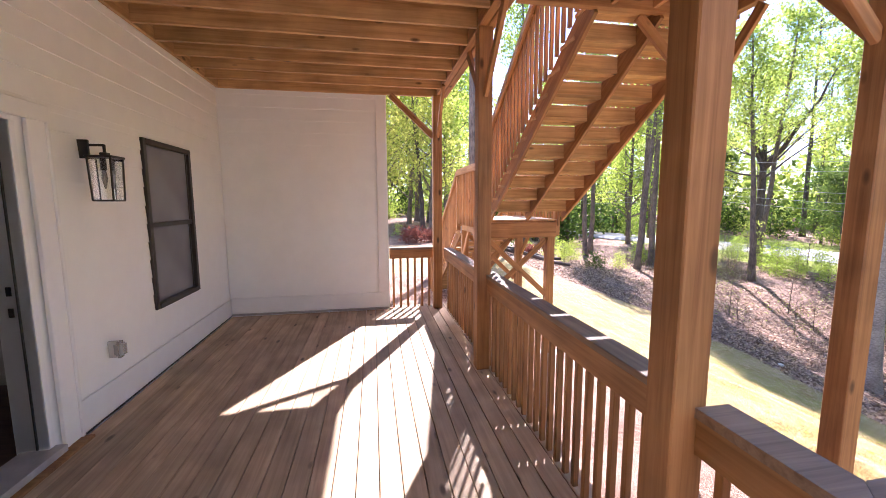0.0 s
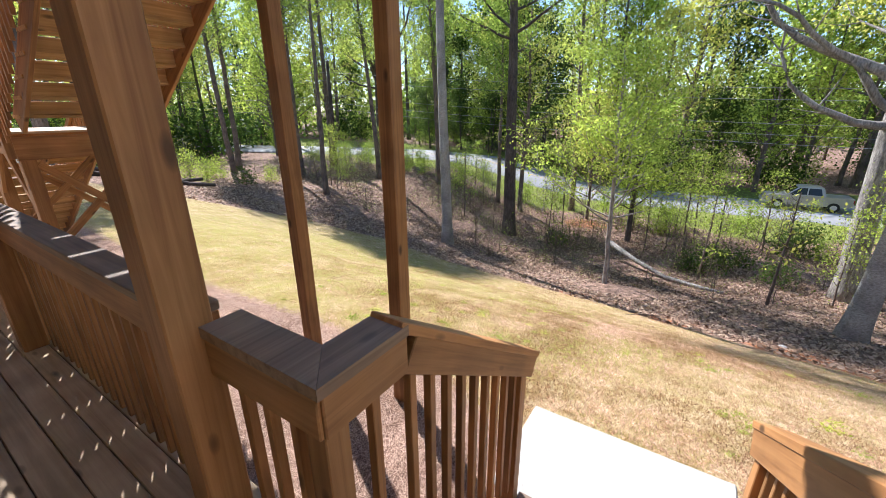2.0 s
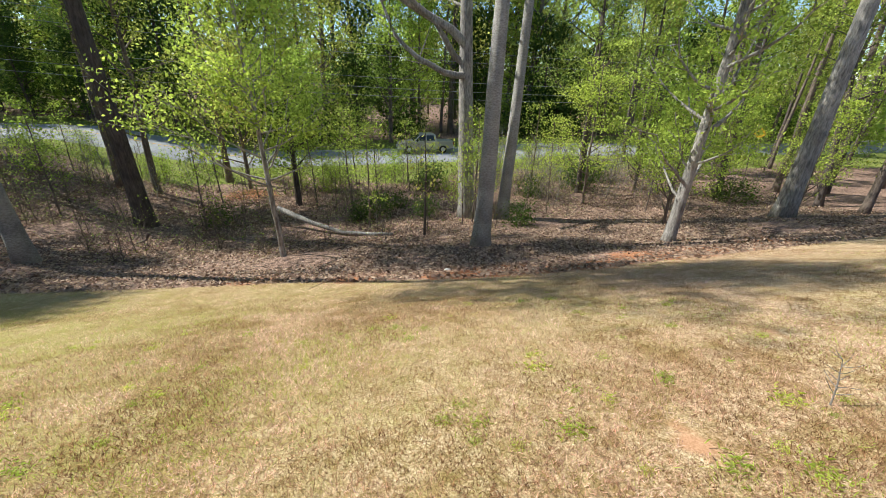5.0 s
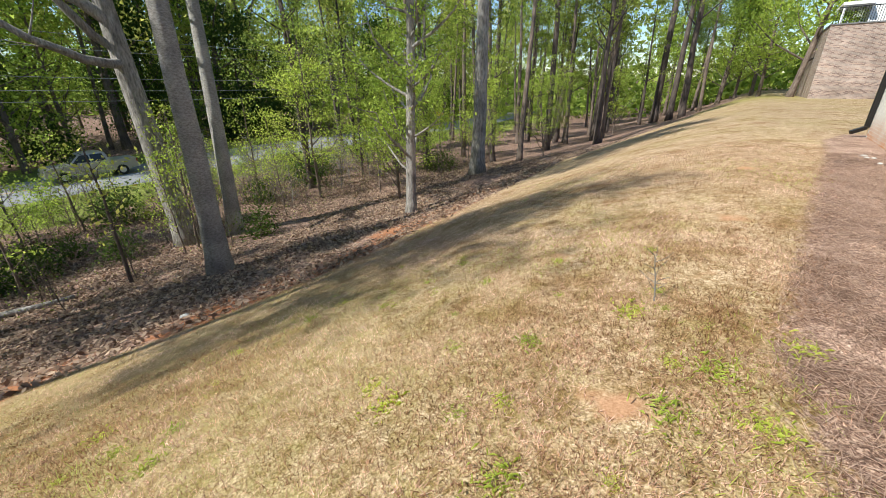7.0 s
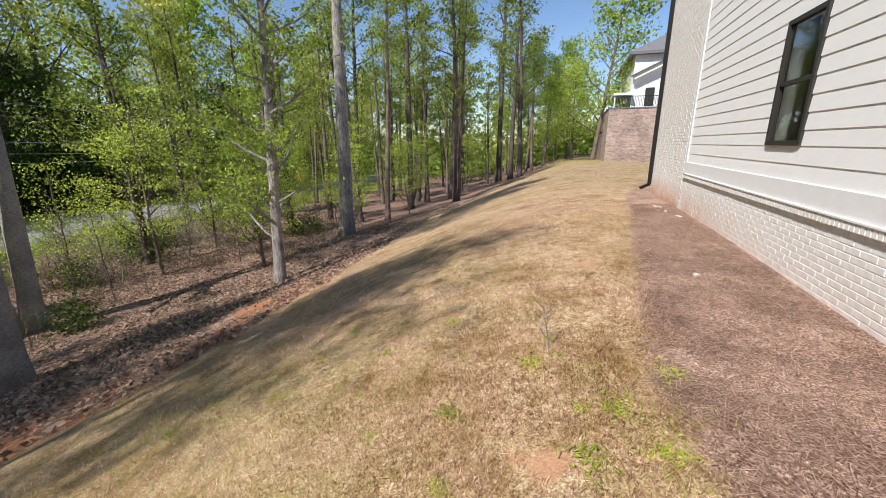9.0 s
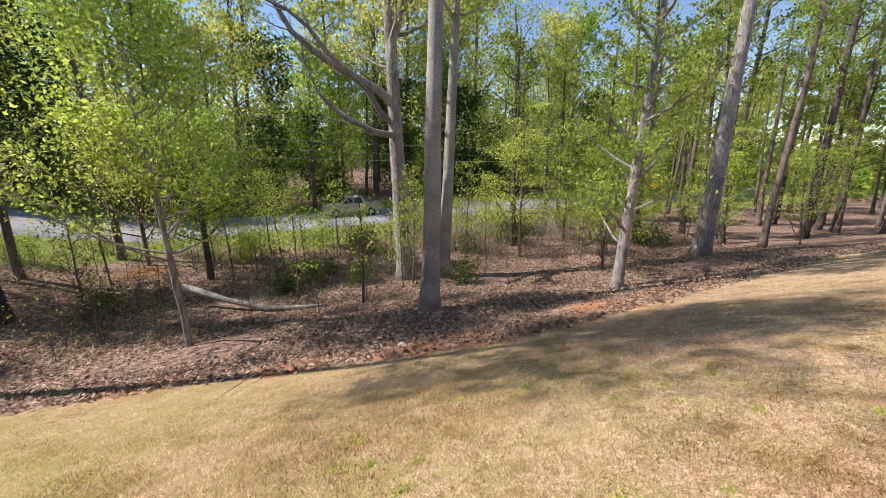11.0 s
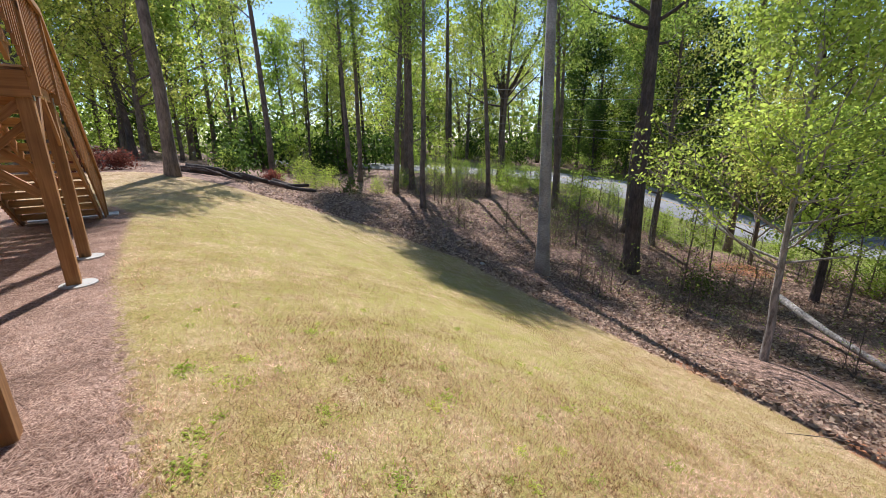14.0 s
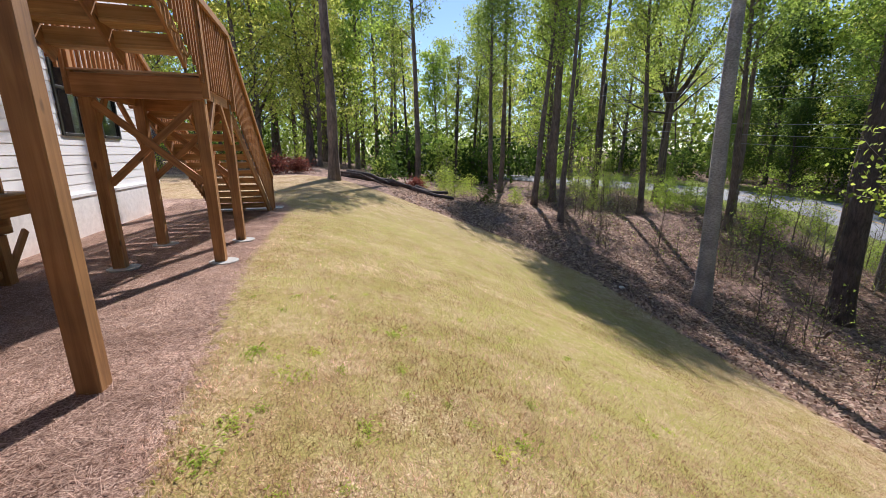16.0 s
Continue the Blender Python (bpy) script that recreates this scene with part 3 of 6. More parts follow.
trim("baseboard", (0.0, 0.016, 3.02, 6.18, 0.012, 0.262), "flat white skirt board along the deck")
trim("baseboard", (0.02, 2.398, 6.182, 6.199, 0.035, 0.278), "flat white skirt board along the deck")
# Metal flashing on the end wall.
trim("trim_flashing", (0.018, 2.40, 6.165, 6.196, 0.004, 0.032), "dark strip at the wall foot", GREY)
# Near-black strip added for the dark gap between porch wall and deck.
trim("trim_flashing", (0.0, 0.022, 3.03, 6.16, 0.001, 0.011), "dark strip at the wall foot", FRAME)
trim("trim_corner", (2.25, 2.40, 6.178, 6.199, 0.28, 3.4), "white corner board on the end wall")
trim("trim_corner", (2.401, 2.418, 6.19, 6.32, -0.3, 4.6), "white corner board on the end wall")
trim("trim_corner", (WX - 0.004, WX + 0.018, -10.4, -10.25, -0.2, 6.6), "white corner board between siding and brick")
trim("trim_band", (WX - 0.004, WX + 0.02, -10.25, -1.9, -0.205, 0.02), "broad white water-table board under the siding")
trim("trim_drip", (WX - 0.004, WX + 0.045, -10.3, -1.9, -0.225, -0.203), "white drip cap above the brick ledge")
trim("trim_band", (2.39, 2.46, 6.32, 13.2, -0.36, -0.3), "white ledge above the painted brick base")


def window(name, axis, at, opening, label, screened=True):
    u0, u1, z0, z1 = opening
    win = thing(name, (at, (u0 + u1) / 2, z0), label, "window", kind="structure")

    def bar(nm, ua, ub, za, zb, d0, d1, mat=FRAME):
        me = chamfered(nm, d1 - d0, ub - ua, zb - za, mat, 0.004)
        ob = child(new(nm, me), win, pose(at + (d0 + d1) / 2, (ua + ub) / 2, (za + zb) / 2))
        return ob
    f = 0.055
    bar("window_frame", u0, u0 + f, z0, z1, -0.05, 0.022)
    bar("window_frame", u1 - f, u1, z0, z1, -0.05, 0.022)
    bar("window_frame", u0 + f, u1 - f, z1 - f, z1, -0.05, 0.022)
    bar("window_sill", u0 + f, u1 - f, z0, z0 + f, -0.05, 0.03)
    zm = (z0 + z1) / 2
    bar("meeting_rail", u0 + f, u1 - f, zm - 0.025, zm + 0.025, -0.045, 0.008)
    for za, zb, d in ((z0 + f, zm - 0.025, -0.028), (zm + 0.025, z1 - f, -0.015)):
        bar("sash_stile", u0 + f, u0 + f + 0.025, za, zb, d - 0.012, d + 0.012)
        bar("sash_stile", u1 - f - 0.025, u1 - f, za, zb, d - 0.012, d + 0.012)
        bar("pane", u0 + f + 0.025, u1 - f - 0.025, za, zb, d - 0.003, d + 0.003, SCREEN if screened else GLASS)
    if not screened:
        # Added black sheet standing in for the unlit room behind the glass.
        bar("inner_shade", u0 - 0.1, u1 + 0.1, z0 - 0.1, z1 + 0.1, -0.75, -0.74, BLACK)
    return win


window("window_1", "x", 0.0, PORCH_WIN, "dark-framed double-hung window with insect screen in white siding")
window("window_2", "x", WX, BLOCK_WIN, "dark-framed double-hung window mirroring the trees", False)
window("window_3", "x", 2.4, FAR_WIN, "dark-framed double-hung window mirroring the trees", False)
window("window_4", "x", 2.4, FAR_WIN2, "dark-framed double-hung window mirroring the trees", False)


def door():
    y0, y1, z0, z1 = DOOR
    d = thing("door_1", (0, y1, 0.03), "open house door in a white casing with black strike plates", "door", kind="structure")
    timber("jamb", (-0.1, y1 + 0.02, 0.08), (-0.1, y1 + 0.02, z1), 0.2, 0.04, d, TRIMW)
    timber("jamb", (-0.1, y0 - 0.02, 0.08), (-0.1, y0 - 0.02, z1), 0.2, 0.04, d, TRIMW)
    timber("head_jamb", (-0.1, y0 - 0.02, z1 + 0.02), (-0.1, y1 + 0.02, z1 + 0.02), 0.2, 0.04, d, TRIMW)
    timber("casing", (0.016, y1 + 0.17, 0.02), (0.016, y1 + 0.17, z1 + 0.03), 0.16, 0.03, d, TRIMW, up=(1, 0, 0))
    timber("casing_bead", (0.036, y1 + 0.24, 0.02), (0.036, y1 + 0.24, z1 + 0.03), 0.025, 0.02, d, TRIMW, up=(1, 0, 0))
    timber("casing", (0.016, y0 - 0.1, 0.02), (0.016, y0 - 0.1, z1 + 0.06), 0.03, 0.14, d, TRIMW)
    timber("head_casing", (0.018, y0 - 0.18, z1 + 0.085), (0.018, y1 + 0.27, z1 + 0.085), 0.036, 0.11, d, TRIMW)
    timber("weather_strip", (-0.075, y1 - 0.004, 0.08), (-0.075, y1 - 0.004, z1), 0.012, 0.012, d, FRAME)
    timber("threshold", (-0.06, y0, 0.05), (-0.06, y1 + 0.06, 0.05), 0.24, 0.05, d, GREY, "worn grey metal threshold")
    for z in (1.03, 1.17):
        timber("strike_plate", (-0.12, y1 - 0.002, z - 0.03), (-0.12, y1 - 0.002, z + 0.03), 0.03, 0.006, d, BLACK, "black strike plate")
    timber("door_sweep", (-0.24, y0 + 0.02, 0.09), (-0.24 - 0.9, y0 + 0.02, 0.09), 0.045, 0.02, d, BLACK)
    leafm = chamfered("door_leaf", 0.92, 0.045, 2.12, FRAME)
    child(new("door_leaf", leafm), d, pose(-0.68, y0 + 0.03, 1.16))
    room = Shape().box(-4.2, -4.0, -0.5, 4.6, -0.1, 2.8).box(-4.0, -0.2, -0.6, -0.5, -0.1, 2.8).box(-4.0, -0.2, 4.0, 4.1, -0.1, 2.8)
    tagged(new("wall_room", room.mesh("wall_room", DARKROOM)), "plain inner walls of the unlit room", "wall", kind="structure")
    tagged(new("ceiling_room", Shape().box(-4.2, -0.2, -0.6, 4.1, 2.8, 2.9).mesh("ceiling_room", DARKROOM)), "plain ceiling of the unlit room", "ceiling", kind="structure")
    tagged(new("floor_room", Shape().box(-4.2, -0.2, -0.6, 4.1, -0.1, 0.05).mesh("floor_room", ROOMFLOOR)), "dark wooden floor of the unlit room", "floor", kind="structure")


door()
trim("trim_mudsill", (0.0, 0.1, 1.6, 3.02, -0.03, 0.02), "worn timber sill under the door", CEDAR)

# ---- deck ----
deck = tagged(new("deck_floor", Shape().box(0.02, 3.28, -1.88, 6.18, -0.26, -0.06).mesh("deck_floor", CAPWOOD)), "brown pine deck floor of long boards", "floor", kind="structure")
PITCH = 0.1434
rnd = random.Random(5)
for k in range(24):
    x = 0.03 + PITCH * (k + 0.5)
    if x > 3.42:
        break
    joint = rnd.uniform(-0.6, 0.9)
    y1 = 6.16 if x < 2.42 else 6.36
    for a, b_ in ((-1.86, joint - 0.002), (joint + 0.002, y1)):
        timber("deck_board", (x, a, -0.0135 + rnd.uniform(-0.0012, 0.0012)), (x, b_, -0.0135), PITCH - 0.005, 0.027, deck, DECK)
rim = thing("deck_frame", (3.4, 2.0, -1.06), "stained pine posts, beams and rim boards under the deck", "deck frame", kind="structure")
timber("rim_board", (3.38, -1.88, -0.15), (3.38, 6.36, -0.15), 0.04, 0.24, rim)
timber("rim_board", (2.42, 6.34, -0.15), (3.36, 6.34, -0.15), 0.04, 0.24, rim)
timber("beam", (3.12, -1.88, -0.38), (3.12, 6.34, -0.38), 0.09, 0.24, rim)
for y in (-1.6, 1.07, 3.69, 6.11):
    z = float(height(3.2, y))
    timber("deck_post", (3.12, y, z - 0.1), (3.12, y, -0.5), 0.14, 0.14, rim)
    for s_ in (-1, 1):
        timber("knee_brace", (3.12, y + s_ * 0.07, -0.98), (3.12, y + s_ * 0.5, -0.52), 0.04, 0.09, rim)
for k in range(16):
    y = -1.7 + k * 0.5
    timber("floor_joist", (0.05, y, -0.15), (3.36, y, -0.15), 0.04, 0.2, rim)

# ---- porch posts and the upper deck ----
POST_X = 3.27
for y in (1.07, 3.69, 6.11):
    p = thing("porch_post", (POST_X - (0.07 if y > 5 else 0.0), y, 0), "thick stained pine post carrying the upper deck", "post", "porch posts")
    x = POST_X - (0.07 if y > 5 else 0.0)
    timber("post", (x, y, 0.0), (x, y, 3.37), 0.14, 0.14, p, c=0.006)
    for s_ in (-1, 1):
        if (y > 5 and s_ > 0) or (y < 2 and s_ < 0):
            continue
        timber("brace", (x, y + s_ * 0.06, 2.75), (x, y + s_ * 0.62, 3.36), 0.04, 0.09, p)
    if y > 5:
        timber("brace", (x - 0.06, y, 2.75), (x - 0.72, y, 3.36), 0.04, 0.09, p)
up = thing("upper_deck", (1.6, 2.2, 3.4), "underside of the stained pine upper deck with open joists", "deck", kind="structure")
timber("ledger", (0.03, -1.88, 3.49), (0.03, 6.18, 3.49), 0.04, 0.24, up, JOIST)
for y_ in (-1.88, 6.17):
    timber("end_joist", (0.05, y_, 3.49), (3.2, y_, 3.49), 0.04, 0.24, up, JOIST)
y = 5.72
while y > -1.8:
    timber("joist", (0.05, y, 3.49), (3.2, y, 3.49), 0.04, 0.24, up, JOIST)
    y -= 0.406
timber("beam", (3.24, -1.88, 3.49), (3.24, 6.2, 3.49), 0.08, 0.24, up)
timber("beam", (3.33, -1.88, 3.49), (3.33, 6.2, 3.49), 0.08, 0.24, up)
k = 0
while 0.03 + PITCH * (k + 0.5) < 3.45:
    x = 0.03 + PITCH * (k + 0.5)
    timber("upper_board", (x, -1.88, 3.625), (x, 6.25, 3.625), PITCH - 0.004, 0.027, up, JOIST)
    k += 1
# bay of the upper deck where the tall stair starts
bay = thing("stair_bay", (4.4, 2.5, 3.4), "stained pine platform at the head of the outdoor stair", "deck", kind="structure")
timber("header", (3.38, 3.1, 3.47), (5.46, 3.1, 3.47), 0.08, 0.24, bay)
timber("header", (3.38, 1.82, 3.47), (5.46, 1.82, 3.47), 0.08, 0.24, bay)
timber("edge_beam", (5.34, 1.78, 3.47), (5.34, 3.14, 3.47), 0.08, 0.24, bay)
for x in (3.8, 4.2, 4.6, 5.0):
    timber("joist", (x, 1.86, 3.47), (x, 3.06, 3.47), 0.04, 0.2, bay)
for k in range(9):
    y = 1.82 + PITCH * (k + 0.5)
    timber("bay_board", (3.46, y, 3.61), (5.46, y, 3.61), PITCH - 0.004, 0.027, bay, DECK)
for (x, y) in ((5.29, 3.19), (5.29, 1.87)):
    z = float(height(x, y))
    p = thing("stair_post", (x, y, z), "tall stained pine post standing in pine straw", "post", "stair posts")
    timber("post", (x, y, z - 0.15), (x, y, 3.36), 0.14, 0.14, p, c=0.006)
    timber("brace", (x - 0.06, y, 2.7), (x - 0.75, y, 3.36), 0.04, 0.09, p)
    timber("brace", (x, y + (0.06 if y < 2.5 else -0.06), 2.75), (x, y + (0.5 if y < 2.5 else -0.5), 3.3), 0.04, 0.09, p)


# ---- railings ----
def railing(p, q, label, fascia=0.14, gap=0.115, cap=0.14, low=None, side=0.0, capmat=CAPWOOD, ends=0.0, corner=None):
    """Cap board, face board and square balusters between two places at cap-top level."""
    p, q = Vector(p), Vector(q)
    r = thing("railing", (p.x, p.y, p.z - 0.98), label, "railing", "deck railings")
    d = (q - p)
    flat = Vector((d.x, d.y, 0)).normalized()
    nrm = Vector((-flat.y, flat.x, 0))
    if corner:        # the first end is mitred: how far it runs on along each edge
        e = flat * 0.001
        lo_, hi_ = p - nrm * cap / 2 - flat * corner[1] + e, p + nrm * cap / 2 - flat * corner[0] + e
        ring = [lo_, q - nrm * cap / 2, q + nrm * cap / 2, hi_]
        part("cap", Shape().add([(v.x, v.y, v.z - dz) for dz in (0.038, 0.0) for v in ring], [(3, 2, 1, 0), (4, 5, 6, 7), (0, 1, 5, 4), (1, 2, 6, 5), (2, 3, 7, 6), (3, 0, 4, 7)]), capmat, r)
    else:
        timber("cap", p - Vector((0, 0, 0.019)) - d.normalized() * ends, q - Vector((0, 0, 0.019)) + d.normalized() * ends, cap, 0.038, r, capmat)
    for s_ in (-0.045, 0.045):
        if s_ * side > 0:
            continue
        back = Vector() if not corner else flat * (corner[0] if s_ > 0 else corner[1]) * 0.87
        timber("face_board", p - back + nrm * s_ - Vector((0, 0, 0.038 + fascia / 2)), q + nrm * s_ - Vector((0, 0, 0.038 + fascia / 2)), 0.038, fascia, r)
    n = max(1, int(Vector((d.x, d.y, 0)).length / gap))
    for k in range(n):
        t = (k + 0.5) / n
        c = p.lerp(q, t)
        lo = low if low is not None else c.z - 0.98 - 0.16
        timber("baluster", (c.x, c.y, lo), (c.x, c.y, c.z - 0.06), 0.036, 0.036, r, c=0.003)
    return r


CAPZ = 1.0
RX = 3.36
railing((RX, 1.14, CAPZ), (RX, 3.62, CAPZ), "stained pine deck railing with flat weathered cap", low=-0.2)
railing((RX, 3.65, CAPZ), (RX, 6.05, CAPZ), "stained pine deck railing with flat weathered cap", low=-0.2)
railing((2.43, 6.27, CAPZ), (3.14, 6.27, CAPZ), "short stained pine railing closing the deck end", low=-0.2)
railing((RX, 0.60, CAPZ), (RX, 1.0, CAPZ), "short stained pine railing turning to the steps", low=-0.2, corner=(0.14, 0.0))
railing((RX + 0.07, 0.53, CAPZ), (3.65, 0.53, CAPZ), "level railing stub over the top step", low=0.0, corner=(0.0, 0.14))
railing((3.67, 0.53, CAPZ - 0.01), (4.84, 0.49, 0.24), "sloping stained pine stair railing", low=None, capmat=CEDAR, ends=0.055)
railing((RX + 0.07, -0.72, CAPZ), (3.65, -0.72, CAPZ), "level railing stub over the top step", low=0.0)
railing((3.65, -0.72, CAPZ - 0.01), (4.84, -0.72, 0.24), "sloping stained pine stair railing", low=None, capmat=CEDAR, ends=0.055)
railing((RX, -1.86, CAPZ), (RX, -0.65, CAPZ), "stained pine deck railing with flat weathered cap", low=-0.2)
for y in (0.53, -0.69):
    p = thing("rail_post", (3.37, y, 0), "square stained pine rail post at the steps", "post", "rail posts")
    timber("post", (3.36, y, -0.25), (3.36, y, 0.96), 0.086, 0.086, p)
for y in (0.5, -0.72):
    z = -1.05
    p = thing("rail_post", (4.74, y, z), "square stained pine newel at the foot of the steps", "post", "rail posts")
    timber("post", (4.74, y, z - 0.05), (4.74, y, 0.25), 0.09, 0.09, p)

# ---- short steps and landing pad ----
steps = thing("deck_steps", (4.1, -0.1, -1.06), "short flight of stained pine steps from deck to lawn", "steps")
for y in (0.42, -0.1, -0.64):
    timber("stringer", (3.38, y, -0.2), (4.72, y, -1.03), 0.04, 0.26, steps)
for k in range(1, 6):
    z, x = -0.173 * k, 3.42 + 0.27 * (k - 0.5)
    for dx in (-0.07, 0.075):
        timber("tread", (x + dx, -0.66, z - 0.019), (x + dx, 0.44, z - 0.019), 0.14, 0.038, steps, CAPWOOD)
pad = new("landing_pad", chamfered("landing_pad", 0.98, 1.58, 0.14, CONCRETE, 0.012))
pad.location = (5.36, -0.087, -1.11)
tagged(pad, "smooth pale concrete pad at the foot of the steps", "concrete pad")


# ---- tall stair with its landing ----
def flight(name, x0, x1, ytop, ybot, ztop, zbot, n, label, cut=0.1, board=0.5):
    """Open stair descending towards +y: three stringers, boards for treads and risers."""
    f = thing(name, ((x0 + x1) / 2, ybot, zbot), label, "stairs")
    rise, run = (ztop - zbot) / n, (ybot - ytop) / n
    d = Vector((0, ybot - ytop, zbot - ztop)).normalized()
    drop = Vector((0, 0, -0.20))
    for x in (x0, (x0 + x1) / 2, x1):
        timber("stringer", Vector((x, ytop + 0.02, ztop)) + drop, Vector((x, ybot - cut, zbot + rise * 0.7 + (cut - 0.1) * rise / run)) + drop, 0.04, 0.24, f)
    for k in range(1, n):
        y, z = ytop + run * (k - 0.5), ztop - rise * k
        for dy in (-0.068, 0.072):
            timber("tread", (x0 - 0.03, y + dy, z - 0.019), (x1 + 0.03, y + dy, z - 0.019), 0.136, 0.038, f, JOIST)
        timber("riser", (x0 + 0.02, y - run / 2 + 0.02, z + rise * board / 2), (x1 - 0.02, y - run / 2 + 0.02, z + rise * board / 2), 0.025, rise * board, f, JOIST)
    return f


LZ = 1.43
LX0, LX1, LY0, LY1 = 4.06, 5.36, 6.43, 8.1
flight("tall_stair", LX0 + 0.02, LX1 - 0.02, 3.14, LY0 + 0.02, 3.62, LZ, 12, "tall open stained pine stair seen from beneath", 0.34, 0.74)
flight("lower_stair", LX0 + 0.02, LX1 - 0.02, LY1, 12.35, LZ, -1.12, 14, "long open stained pine stair down to the lawn")
foot = new("stair_pad", chamfered("stair_pad", 1.7, 0.5, 0.1, CONCRETE, 0.012))
foot.location = (4.8, 12.45, float(height(5.0, 12.4)) - 0.01)
tagged(foot, "narrow pale concrete pad under the stair foot", "concrete pad")
land = thing("stair_landing", (4.7, 7.2, -1.1), "stained pine stair landing on four braced legs", "landing")
timber("front_beam", (LX0 - 0.04, LY0, LZ - 0.19), (LX1 + 0.04, LY0, LZ - 0.19), 0.08, 0.27, land)
timber("back_beam", (LX0 - 0.04, LY1, LZ - 0.19), (LX1 + 0.04, LY1, LZ - 0.19), 0.08, 0.27, land)
for x in (LX0, LX1):
    timber("side_beam", (x, LY0 + 0.04, LZ - 0.17), (x, LY1 - 0.04, LZ - 0.17), 0.05, 0.22, land)
for k in range(12):
    y = LY0 + PITCH * (k + 0.3)
    timber("landing_board", (LX0 - 0.06, y, LZ - 0.014), (LX1 + 0.06, y, LZ - 0.014), PITCH - 0.004, 0.027, land, DECK)
for x in (LX0 + 0.05, LX1 - 0.03):
    for y in (LY0 + 0.07, LY1 - 0.07):
        timber("leg", (x, y, float(height(x, y)) - 0.1), (x, y, LZ - 0.05), 0.14, 0.14, land, c=0.006)
        c_ = new("footing", Shape().tube([(x + 0.04, y - 0.02, -1.25), (x + 0.04, y - 0.02, float(height(x, y)) + 0.02)], [0.2, 0.19], 20).mesh("footing", CONCRETE))
        child(c_, land, Matrix())
        tagged(c_, "round pale concrete footing")
xa, xb = LX0 + 0.12, LX1 - 0.1
timber("cross_brace", (xa, LY0 + 0.02, 1.05), (xb, LY0 + 0.02, 0.05), 0.04, 0.09, land)
timber("cross_brace", (xa, LY0 + 0.09, 0.05), (xb, LY0 + 0.09, 1.05), 0.04, 0.09, land)
timber("cross_brace", (xa, LY1 - 0.02, 1.05), (xb, LY1 - 0.02, 0.05), 0.04, 0.09, land)
timber("cross_brace", (xa, LY1 - 0.09, 0.05), (xb, LY1 - 0.09, 1.05), 0.04, 0.09, land)
for x in (LX0, LX1 + 0.01):
    timber("knee_brace", (x, LY0 + 0.12, 0.6), (x, LY0 + 0.68, 1.2), 0.04, 0.09, land)
    timber("knee_brace", (x, LY1 - 0.12, 0.6), (x, LY1 - 0.68, 1.2), 0.04, 0.09, land)
for x in (LX0 - 0.03, LX1 + 0.045):
    for y in (LY0 + 0.07, LY1 - 0.06):
        timber("post_strap", (x, y - 0.04, LZ - 0.28), (x, y + 0.04, LZ - 0.28), 0.012, 0.15, land, STEEL, "shiny galvanised strap")
for x, tag in ((LX0 - 0.07, "inner"), (LX1 + 0.07, "outer")):
    railing((x, 3.2, 3.62 + 0.95), (x, LY0, LZ + 0.98), "sloping stained pine railing with close balusters", gap=0.12, cap=0.09, fascia=0.09, capmat=CEDAR)
    railing((x, LY0, LZ + 0.98), (x, LY1, LZ + 0.98), "level stained pine railing on the stair landing", gap=0.12, cap=0.09, fascia=0.09, capmat=CEDAR)
    railing((x, LY1, LZ + 0.98), (x, 12.3, -1.12 + 0.98), "sloping stained pine railing with close balusters", gap=0.12, cap=0.09, fascia=0.09, capmat=CEDAR)
    for y, z0, z1 in ((LY0 + 0.02, LZ - 0.3, LZ + 0.96), (LY1, LZ - 0.3, LZ + 0.96), (12.25, -1.15, -0.1)):
        p = thing("rail_post", (x, y, z0), "square stained pine post of the stair railing", "post", "rail posts")
        timber("post", (x, y, z0), (x, y, z1), 0.09, 0.09, p)


